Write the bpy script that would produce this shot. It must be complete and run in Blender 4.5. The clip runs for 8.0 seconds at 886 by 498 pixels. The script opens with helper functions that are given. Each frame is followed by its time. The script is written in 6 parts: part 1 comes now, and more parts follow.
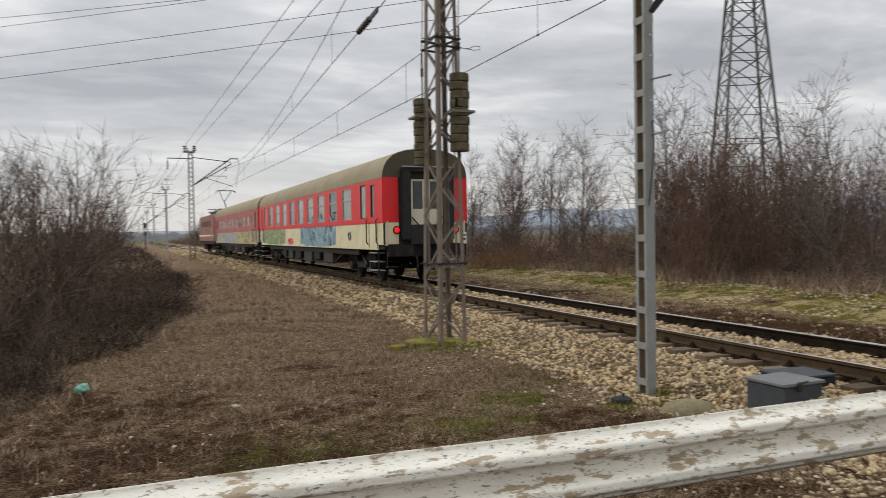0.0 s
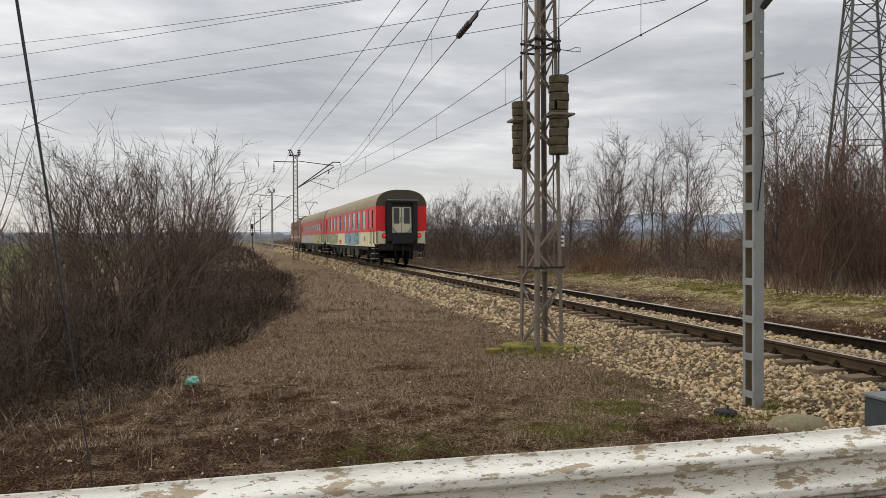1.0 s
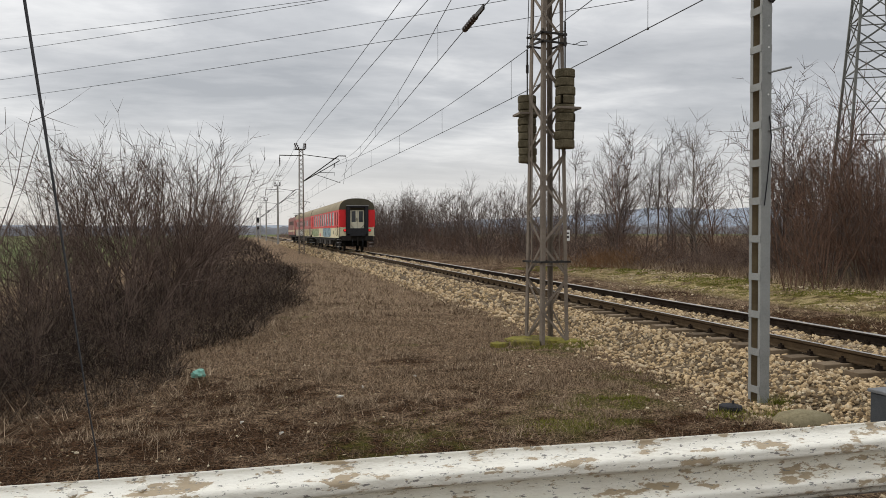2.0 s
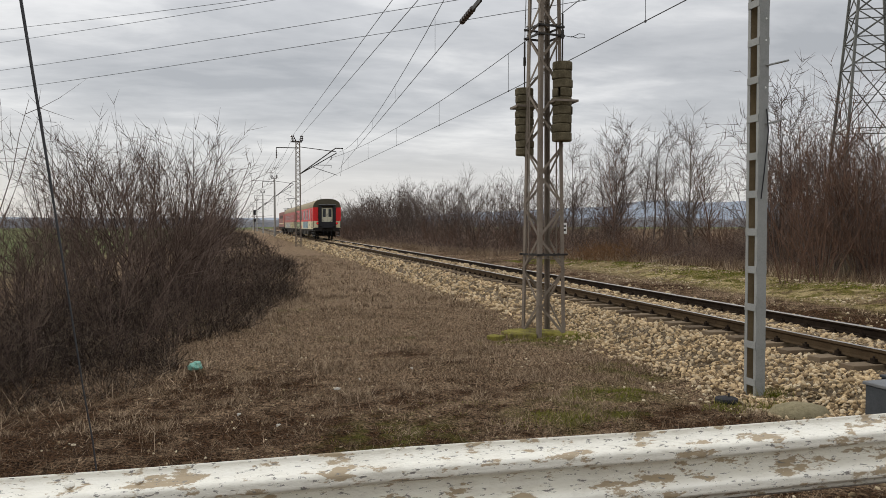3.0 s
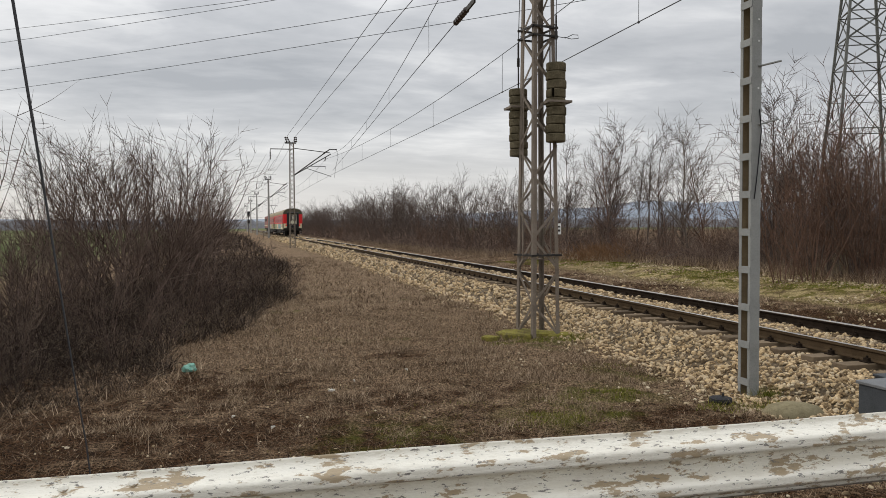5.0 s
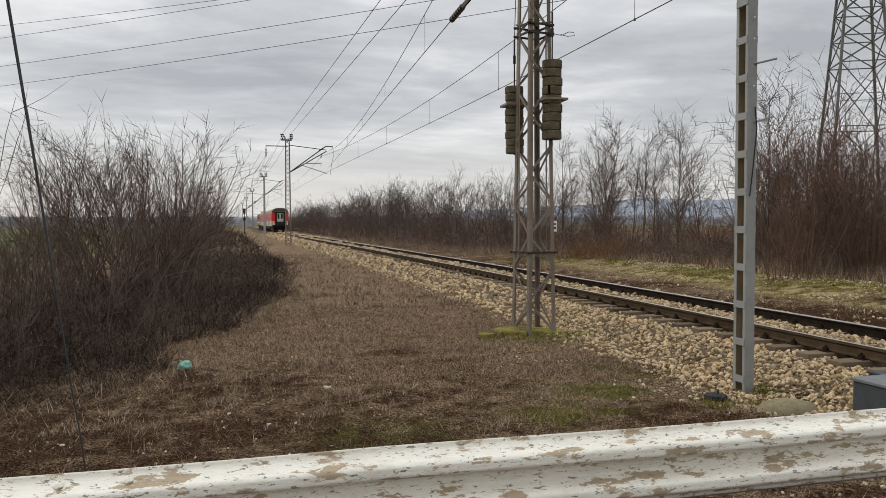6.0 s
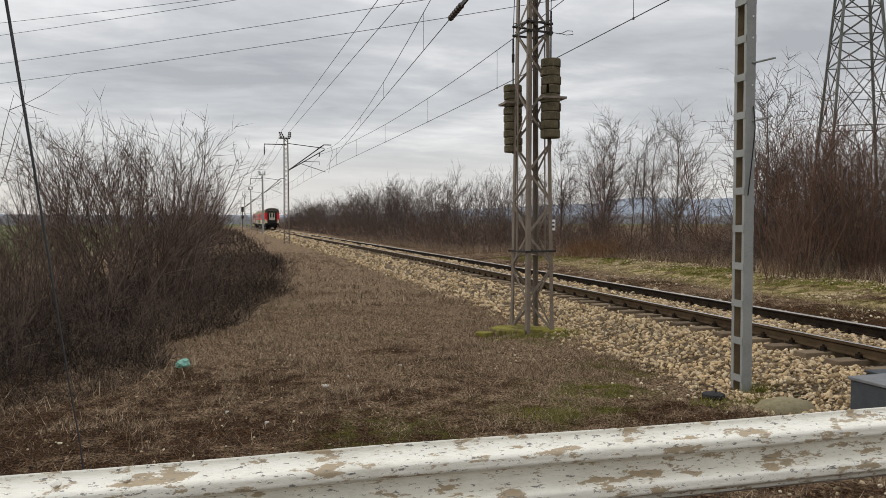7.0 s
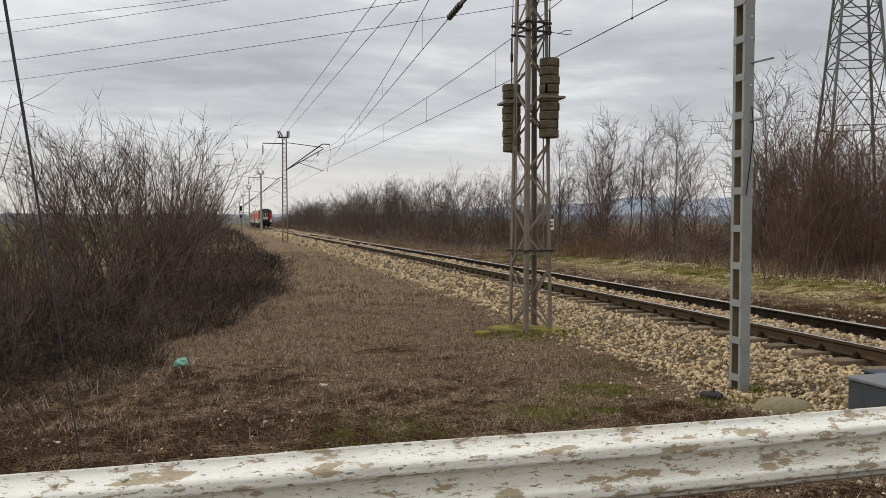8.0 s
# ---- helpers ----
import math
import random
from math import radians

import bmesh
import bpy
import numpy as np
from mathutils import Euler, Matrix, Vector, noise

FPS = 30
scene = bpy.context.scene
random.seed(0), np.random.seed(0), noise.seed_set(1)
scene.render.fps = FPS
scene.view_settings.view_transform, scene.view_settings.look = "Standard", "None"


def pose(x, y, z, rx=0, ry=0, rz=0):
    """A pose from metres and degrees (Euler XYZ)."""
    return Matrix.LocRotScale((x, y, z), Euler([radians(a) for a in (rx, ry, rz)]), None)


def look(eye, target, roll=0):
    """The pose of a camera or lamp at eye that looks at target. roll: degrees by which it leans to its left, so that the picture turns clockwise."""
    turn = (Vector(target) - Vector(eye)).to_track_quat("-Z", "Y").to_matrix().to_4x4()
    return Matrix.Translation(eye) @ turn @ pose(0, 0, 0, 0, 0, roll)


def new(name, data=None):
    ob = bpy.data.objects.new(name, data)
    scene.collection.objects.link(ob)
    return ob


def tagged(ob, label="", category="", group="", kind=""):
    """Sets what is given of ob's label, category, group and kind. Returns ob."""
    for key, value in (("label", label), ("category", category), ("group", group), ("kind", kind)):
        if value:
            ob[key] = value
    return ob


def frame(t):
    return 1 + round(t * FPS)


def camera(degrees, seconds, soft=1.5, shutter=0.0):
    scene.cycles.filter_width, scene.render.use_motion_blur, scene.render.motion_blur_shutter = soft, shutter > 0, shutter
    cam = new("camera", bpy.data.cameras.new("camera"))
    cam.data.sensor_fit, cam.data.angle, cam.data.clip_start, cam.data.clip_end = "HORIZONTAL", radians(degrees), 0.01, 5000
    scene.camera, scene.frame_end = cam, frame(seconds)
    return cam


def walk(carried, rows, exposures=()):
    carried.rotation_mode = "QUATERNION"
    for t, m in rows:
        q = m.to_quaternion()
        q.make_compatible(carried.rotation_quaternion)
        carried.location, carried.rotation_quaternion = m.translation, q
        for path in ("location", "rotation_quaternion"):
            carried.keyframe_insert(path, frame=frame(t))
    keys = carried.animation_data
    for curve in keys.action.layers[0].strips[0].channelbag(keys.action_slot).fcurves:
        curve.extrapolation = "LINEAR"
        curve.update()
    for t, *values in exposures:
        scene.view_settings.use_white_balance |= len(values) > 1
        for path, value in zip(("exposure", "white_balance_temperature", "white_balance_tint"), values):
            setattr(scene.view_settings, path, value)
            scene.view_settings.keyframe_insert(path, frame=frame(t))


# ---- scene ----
# ---------------------------------------------------------------- camera
EYE = 2.05          # height of the lens above the ground beside the line
LENS = 60.7
cam = camera(LENS, 8.0, soft=0.6, shutter=0.25)
# seconds, yaw, pitch, roll: the camera stands still and pans after the train
TURNS = [
    (0.0, -21.346, -1.154, 0.915), (0.2, -18.13, -0.98, 0.80), (0.3, -17.35, -0.92, 0.73),
    (0.5, -15.566, -0.83, 0.601), (0.7, -14.72, -0.82, 0.45),
    (1.0, -14.011, -0.845, 0.287), (1.5, -13.539, -1.015, 0.171), (3.0, -13.825, -1.848, 0.053),
    (3.5, -13.882, -1.955, 0.064), (4.0, -14.012, -1.837, 0.137), (4.5, -14.113, -1.731, 0.201),
    (6.0, -14.562, -1.985, 0.175), (6.5, -14.628, -2.065, 0.149), (7.0, -14.682, -2.093, 0.074),
    (7.5, -14.739, -2.098, 0.07), (8.0, -14.796, -2.138, 0.0)]
walk(cam, [(t, pose(0, 0, EYE, 90 + p, r, y)) for t, y, p, r in TURNS])

# ---------------------------------------------------------------- light
SUN_AZ, SUN_EL = radians(-42), radians(32)     # azimuth from the line's direction, towards the right positive
world = bpy.data.worlds.new("overcast_sky")
scene.world = world
world.use_nodes = True
wt = world.node_tree
wt.nodes.clear()


def wn(kind, **props):
    n = wt.nodes.new(kind)
    for k, v in props.items():
        n.inputs[k].default_value = v
    return n


sky = wt.nodes.new("ShaderNodeTexSky")
sky.sky_type = "NISHITA"
sky.sun_disc = False
sky.sun_elevation = SUN_EL
sky.sun_rotation = SUN_AZ
sky_gain = wt.nodes.new("ShaderNodeVectorMath")
sky_gain.operation = "SCALE"
sky_gain.inputs["Scale"].default_value = 0.10
wt.links.new(sky.outputs[0], sky_gain.inputs[0])
tc = wt.nodes.new("ShaderNodeTexCoord")
sep = wt.nodes.new("ShaderNodeSeparateXYZ")
wt.links.new(tc.outputs["Generated"], sep.inputs[0])
# flat cloud sheet: the direction is divided by its height, so that the clouds crowd towards the horizon
lift = wt.nodes.new("ShaderNodeMath")
lift.operation = "ADD"
lift.inputs[1].default_value = 0.10
absz = wt.nodes.new("ShaderNodeMath")
absz.operation = "ABSOLUTE"
wt.links.new(sep.outputs[2], absz.inputs[0])
wt.links.new(absz.outputs[0], lift.inputs[0])
flat = wt.nodes.new("ShaderNodeVectorMath")
flat.operation = "DIVIDE"
comb = wt.nodes.new("ShaderNodeCombineXYZ")
for i in range(3):
    wt.links.new(lift.outputs[0], comb.inputs[i])
wt.links.new(tc.outputs["Generated"], flat.inputs[0])
wt.links.new(comb.outputs[0], flat.inputs[1])


def cloud_noise(scale, detail, rough, stretch, shift):
    mp = wt.nodes.new("ShaderNodeMapping")
    mp.inputs["Scale"].default_value = stretch
    mp.inputs["Location"].default_value = shift
    wt.links.new(flat.outputs[0], mp.inputs[0])
    n = wn("ShaderNodeTexNoise", Scale=scale, Detail=detail, Roughness=rough, Distortion=0.3)
    wt.links.new(mp.outputs[0], n.inputs["Vector"])
    return n.outputs[0]


big = cloud_noise(0.8, 5, 0.55, (0.9, 1.15, 0.2), (3.1, 0.4, 0))
fine = cloud_noise(2.6, 6, 0.6, (0.8, 1.25, 0.3), (1.3, 2.2, 0))
mixn = wt.nodes.new("ShaderNodeMix")
mixn.data_type = "FLOAT"
mixn.inputs[0].default_value = 0.32
wt.links.new(big, mixn.inputs[2])
wt.links.new(fine, mixn.inputs[3])
ramp = wt.nodes.new("ShaderNodeValToRGB")
ramp.color_ramp.elements[0].position, ramp.color_ramp.elements[0].color = 0.36, (0.45, 0.465, 0.49, 1)
ramp.color_ramp.elements[1].position, ramp.color_ramp.elements[1].color = 0.64, (0.90, 0.90, 0.90, 1)
mid = ramp.color_ramp.elements.new(0.5)
mid.color = (0.615, 0.625, 0.645, 1)
wt.links.new(mixn.outputs[0], ramp.inputs[0])
# the clear band near the horizon is pale and a little warm; overhead the overcast grows brighter
height = wt.nodes.new("ShaderNodeMapRange")
height.inputs[1].default_value, height.inputs[2].default_value = 0.0, 0.16
height.interpolation_type = "SMOOTHSTEP"
wt.links.new(sep.outputs[2], height.inputs[0])
low = wt.nodes.new("ShaderNodeMix")
low.data_type = "RGBA"
low.inputs[6].default_value = (0.74, 0.725, 0.71, 1)
wt.links.new(height.outputs[0], low.inputs[0])
wt.links.new(ramp.outputs[0], low.inputs[7])
zen = wt.nodes.new("ShaderNodeMapRange")
zen.inputs[1].default_value, zen.inputs[2].default_value = 0.22, 0.9
zen.inputs[3].default_value, zen.inputs[4].default_value = 1.0, 2.1
wt.links.new(sep.outputs[2], zen.inputs[0])
over = wt.nodes.new("ShaderNodeVectorMath")
over.operation = "SCALE"
wt.links.new(low.outputs[2], over.inputs[0])
wt.links.new(zen.outputs[0], over.inputs["Scale"])
blend = wt.nodes.new("ShaderNodeMix")
blend.data_type = "RGBA"
blend.inputs[0].default_value = 0.93
wt.links.new(sky_gain.outputs[0], blend.inputs[6])
wt.links.new(over.outputs[0], blend.inputs[7])
bg = wn("ShaderNodeBackground", Strength=1.0)
wt.links.new(blend.outputs[2], bg.inputs[0])
wout = wt.nodes.new("ShaderNodeOutputWorld")
wt.links.new(bg.outputs[0], wout.inputs[0])

sun_data = bpy.data.lights.new("sun", "SUN")
sun_data.energy, sun_data.angle, sun_data.color = 1.35, radians(16), (1.0, 0.935, 0.84)
sun = new("sun", sun_data)
sun.matrix_world = look((0, 0, 60), (-60 * math.sin(SUN_AZ), -60 * math.cos(SUN_AZ), 60 - 60 * math.tan(SUN_EL)))
scene.view_settings.exposure = 0.0


# ---------------------------------------------------------------- materials
def material(name, colours, scale=8.0, rough=0.85, metal=0.0, bump=0.3, grain=60.0, spread=0.15, coords="Object",
             stretch=(1, 1, 1), island=False, obj_random=False, spec=0.12, stain=None, stain_scale=1.5, stain_at=0.58, chips=None):
    """A procedural surface: two or three colours mixed by a broad noise, speckled by a fine one, with relief."""
    m = bpy.data.materials.new(name)
    m.use_nodes = True
    nt = m.node_tree
    b = nt.nodes["Principled BSDF"]
    b.inputs["Roughness"].default_value, b.inputs["Metallic"].default_value = rough, metal
    b.inputs["Specular IOR Level"].default_value = spec
    tcn = nt.nodes.new("ShaderNodeTexCoord")
    mp = nt.nodes.new("ShaderNodeMapping")
    mp.inputs["Scale"].default_value = stretch
    nt.links.new(tcn.outputs[coords], mp.inputs[0])

    def nz(sc, detail, r=0.6):
        n = nt.nodes.new("ShaderNodeTexNoise")
        n.inputs["Scale"].default_value, n.inputs["Detail"].default_value, n.inputs["Roughness"].default_value = sc, detail, r
        nt.links.new(mp.outputs[0], n.inputs["Vector"])
        return n.outputs[0]

    broad, small = nz(scale, 5), nz(grain, 4, 0.7)
    mixed = nt.nodes.new("ShaderNodeMix")
    mixed.data_type = "FLOAT"
    mixed.inputs[0].default_value = 0.45
    nt.links.new(broad, mixed.inputs[2])
    nt.links.new(small, mixed.inputs[3])
    fac = mixed.outputs[0]
    if island or obj_random:
        src = nt.nodes.new("ShaderNodeObjectInfo" if obj_random else "ShaderNodeNewGeometry")
        mx = nt.nodes.new("ShaderNodeMix")
        mx.data_type = "FLOAT"
        mx.inputs[0].default_value = 0.6
        nt.links.new(fac, mx.inputs[2])
        nt.links.new(src.outputs["Random" if obj_random else "Random Per Island"], mx.inputs[3])
        fac = mx.outputs[0]
    r = nt.nodes.new("ShaderNodeValToRGB")
    lo, hi = (0.12, 0.88) if (island or obj_random) else (0.5 - spread, 0.5 + spread)
    els = r.color_ramp.elements
    els[0].position, els[0].color = lo, (*colours[0], 1)
    els[1].position, els[1].color = hi, (*colours[-1], 1)
    for i, c in enumerate(colours[1:-1]):
        e = els.new(lo + (hi - lo) * (i + 1) / (len(colours) - 1))
        e.color = (*c, 1)
    nt.links.new(fac, r.inputs[0])
    col = r.outputs[0]
    if stain:
        st = nz(stain_scale, 7, 0.68)
        sr = nt.nodes.new("ShaderNodeMapRange")
        sr.inputs[1].default_value, sr.inputs[2].default_value = stain_at - 0.015, stain_at + 0.015
        nt.links.new(st, sr.inputs[0])
        ms = nt.nodes.new("ShaderNodeMix")
        ms.data_type = "RGBA"
        ms.inputs[7].default_value = (*stain, 1)
        nt.links.new(sr.outputs[0], ms.inputs[0])
        nt.links.new(col, ms.inputs[6])
        col = ms.outputs[2]
    if chips:
        cn = nz(stain_scale * 4.5, 5, 0.7)
        cr = nt.nodes.new("ShaderNodeMapRange")
        cr.inputs[1].default_value, cr.inputs[2].default_value = 0.60, 0.615
        nt.links.new(cn, cr.inputs[0])
        mc = nt.nodes.new("ShaderNodeMix")
        mc.data_type = "RGBA"
        mc.inputs[7].default_value = (*chips, 1)
        nt.links.new(cr.outputs[0], mc.inputs[0])
        nt.links.new(col, mc.inputs[6])
        col = mc.outputs[2]
    nt.links.new(col, b.inputs["Base Color"])
    if bump:
        bp = nt.nodes.new("ShaderNodeBump")
        bp.inputs["Strength"].default_value, bp.inputs["Distance"].default_value = bump, 0.02
        nt.links.new(small, bp.inputs["Height"])
        nt.links.new(bp.outputs[0], b.inputs["Normal"])
    return m


def glowing(name, colour, strength):
    m = bpy.data.materials.new(name)
    m.use_nodes = True
    b = m.node_tree.nodes["Principled BSDF"]
    b.inputs["Base Color"].default_value = (*colour, 1)
    b.inputs["Emission Color"].default_value = (*colour, 1)
    b.inputs["Emission Strength"].default_value = strength
    return m


STEEL = material("weathered_mast_steel", [(0.0998, 0.0804, 0.063), (0.189, 0.1568, 0.126), (0.2625, 0.2254, 0.189)], 1.2, 0.7, 0.15, 0.2, 40, 0.2)
STEEL_DARK = material("dark_steel", [(0.028, 0.0256, 0.024), (0.056, 0.052, 0.048)], 4, 0.6, 0.3, 0.2, 50)
POST_GREY = material("grey_painted_steel", [(0.19, 0.195, 0.185), (0.26, 0.265, 0.255), (0.32, 0.325, 0.31)], 2.5, 0.6, 0.1, 0.12, 60, 0.2)
POST_INNER = material("rust_stained_inside", [(0.16, 0.12, 0.07), (0.26, 0.20, 0.12)], 4, 0.9, 0, 0.3, 40)
WEIGHT = material("mossy_concrete_weight", [(0.050, 0.042, 0.026), (0.115, 0.096, 0.060), (0.20, 0.172, 0.115)], 6, 0.95, 0, 0.9, 45, 0.2)
CONCRETE = material("pole_concrete", [(0.25, 0.24, 0.22), (0.36, 0.35, 0.33)], 3, 0.9, 0, 0.3, 50)
PYLON = material("galvanised_lattice", [(0.09, 0.092, 0.085), (0.19, 0.192, 0.175)], 0.8, 0.6, 0.2, 0.1, 20)
WIRE = material("dark_wire", [(0.045, 0.045, 0.048), (0.075, 0.075, 0.078)], 2, 0.6, 0.3, 0.0, 30)
INSULATOR = material("brown_porcelain", [(0.03, 0.02, 0.018), (0.055, 0.035, 0.03)], 12, 0.3, 0, 0.0, 40, spec=0.4)
PEBBLE = material("dusty_pebble", [(0.10, 0.07, 0.042), (0.24, 0.18, 0.105), (0.42, 0.335, 0.21), (0.68, 0.60, 0.45)], 10, 0.92, 0, 0.35, 50, 0.2, island=True)
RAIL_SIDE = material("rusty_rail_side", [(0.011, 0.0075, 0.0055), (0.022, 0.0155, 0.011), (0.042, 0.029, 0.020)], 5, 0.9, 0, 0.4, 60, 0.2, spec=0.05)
# The near rail gets a lighter brown than the far one.
RAIL_NEAR = material("lighter_rail_side", [(0.038, 0.025, 0.015), (0.10, 0.070, 0.041)], 5, 0.9, 0, 0.4, 60, 0.2, spec=0.05)
RAIL_TOP = material("worn_rail_head", [(0.50, 0.48, 0.46), (0.66, 0.64, 0.62)], 5, 0.36, 0.95, 0.05, 80)
SLEEPER = material("old_sleeper_wood", [(0.07, 0.051, 0.034), (0.155, 0.116, 0.077), (0.245, 0.187, 0.125)], 4, 0.92, 0, 0.6, 30, 0.2, stretch=(0.4, 3, 3), obj_random=True)
# Dark tones put the shade between the stones into the bed's colour.
BALLAST_BED_SHADED = material("ballast_bed", [(0.018, 0.0128, 0.008), (0.10, 0.074, 0.047), (0.36, 0.28, 0.18)], 9, 0.95, 0, 1.0, 26, 0.25)
STONE = material("ballast_stone", [(0.055, 0.040, 0.025), (0.21, 0.150, 0.088), (0.39, 0.285, 0.160), (0.59, 0.440, 0.258), (0.42, 0.335, 0.225), (0.78, 0.635, 0.42)], 10, 0.92, 0, 0.45, 50, 0.2, island=True)
STONE_OBJ = material("ballast_stone_loose", [(0.055, 0.040, 0.025), (0.21, 0.150, 0.088), (0.39, 0.285, 0.160), (0.59, 0.440, 0.258), (0.42, 0.335, 0.225), (0.78, 0.635, 0.42)], 10, 0.92, 0, 0.45, 50, 0.2, obj_random=True)
MOSS_SLAB = material("moss_covered_concrete", [(0.085, 0.0672, 0.036), (0.17, 0.1476, 0.036), (0.255, 0.2255, 0.048)], 3.5, 0.95, 0, 0.8, 30, 0.12)
BARREL_PAINT = material("peeling_white_paint", [(0.64, 0.6008, 0.5076), (0.82, 0.788, 0.6909), (0.86, 0.8323, 0.7426)], 5, 0.5, 0, 0.25, 55, 0.2,
                        stretch=(0.42, 1, 1.25), stain=(0.40, 0.315, 0.205), stain_scale=13.0, stain_at=0.556, spec=0.4, chips=(0.22, 0.205, 0.18))
CASE = material("dark_grey_case", [(0.045, 0.05, 0.055), (0.075, 0.082, 0.09)], 5, 0.5, 0.1, 0.15, 60)
CASE_LID = material("grey_case_lid", [(0.13, 0.135, 0.14), (0.19, 0.195, 0.20)], 5, 0.55, 0.1, 0.15, 60)
RUBBER = material("black_rubber", [(0.018, 0.018, 0.02), (0.035, 0.035, 0.038)], 6, 0.7, 0, 0.2, 40)
DULL = material("stained_concrete", [(0.12, 0.10, 0.06), (0.22, 0.19, 0.115), (0.27, 0.235, 0.15)], 4, 0.95, 0, 0.6, 30, 0.2)
BAG = material("turquoise_film", [(0.108, 0.289, 0.221), (0.27, 0.493, 0.408)], 12, 0.35, 0, 0.3, 40)
PAPER = material("pale_litter", [(0.45, 0.43, 0.38), (0.60, 0.58, 0.52)], 9, 0.8, 0, 0.3, 40)
TWIG = material("grey_brown_bark", [(0.026, 0.017, 0.0135), (0.070, 0.047, 0.037), (0.125, 0.088, 0.070), (0.23, 0.175, 0.14)], 1.3, 0.95, 0, 0.0, 12, 0.2, island=True)
TWIG_RED = material("red_brown_bark", [(0.050, 0.028, 0.020), (0.125, 0.074, 0.052), (0.22, 0.142, 0.104)], 1.0, 0.95, 0, 0.0, 12, 0.2, island=True)
TWIG_GREY = material("dull_brown_bark", [(0.050, 0.037, 0.031), (0.105, 0.080, 0.068), (0.18, 0.14, 0.118)], 1.0, 0.95, 0, 0.0, 12, 0.2, island=True)
TWIG_PALE = material("pale_bark", [(0.13, 0.105, 0.085), (0.21, 0.175, 0.145)], 1.0, 0.95, 0, 0.0, 12, 0.2)
# The darkest tones are lowered to paint deep shadow inside the brush.
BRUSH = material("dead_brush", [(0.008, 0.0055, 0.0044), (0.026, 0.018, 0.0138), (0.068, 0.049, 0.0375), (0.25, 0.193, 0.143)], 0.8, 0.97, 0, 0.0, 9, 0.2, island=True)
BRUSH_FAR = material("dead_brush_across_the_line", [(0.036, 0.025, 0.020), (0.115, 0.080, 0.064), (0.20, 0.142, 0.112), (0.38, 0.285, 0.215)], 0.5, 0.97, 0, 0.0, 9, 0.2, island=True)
STRAW = material("dry_grass", [(0.035, 0.022, 0.013), (0.13, 0.087, 0.054), (0.30, 0.217, 0.142), (0.62, 0.49, 0.345)], 0.6, 0.95, 0, 0.0, 9, 0.2, island=True)
GREEN = material("short_green_grass", [(0.05, 0.060, 0.010), (0.13, 0.140, 0.018), (0.27, 0.235, 0.05)], 1.0, 0.9, 0, 0.0, 9, 0.2, island=True)
TURF = material("matted_brown_turf", [(0.017, 0.010, 0.0055), (0.062, 0.038, 0.021), (0.15, 0.098, 0.056), (0.40, 0.29, 0.185)], 0.9, 0.97, 0, 0.0, 9, 0.2, island=True)
RUSTLEAF = material("dry_bramble", [(0.13, 0.07, 0.035), (0.24, 0.14, 0.07)], 1.0, 0.95, 0, 0.0, 9, 0.2, island=True)
# Blue-grey base colours carry the haze over far woods and hills.
WOODS = material("haze_painted_woods", [(0.13, 0.13, 0.14), (0.19, 0.19, 0.20)], 0.05, 1, 0, 0, 0.6)
HILL = material("haze_painted_hills", [(0.221, 0.255, 0.301), (0.2805, 0.3102, 0.3526)], 0.004, 1, 0, 0, 0.02)


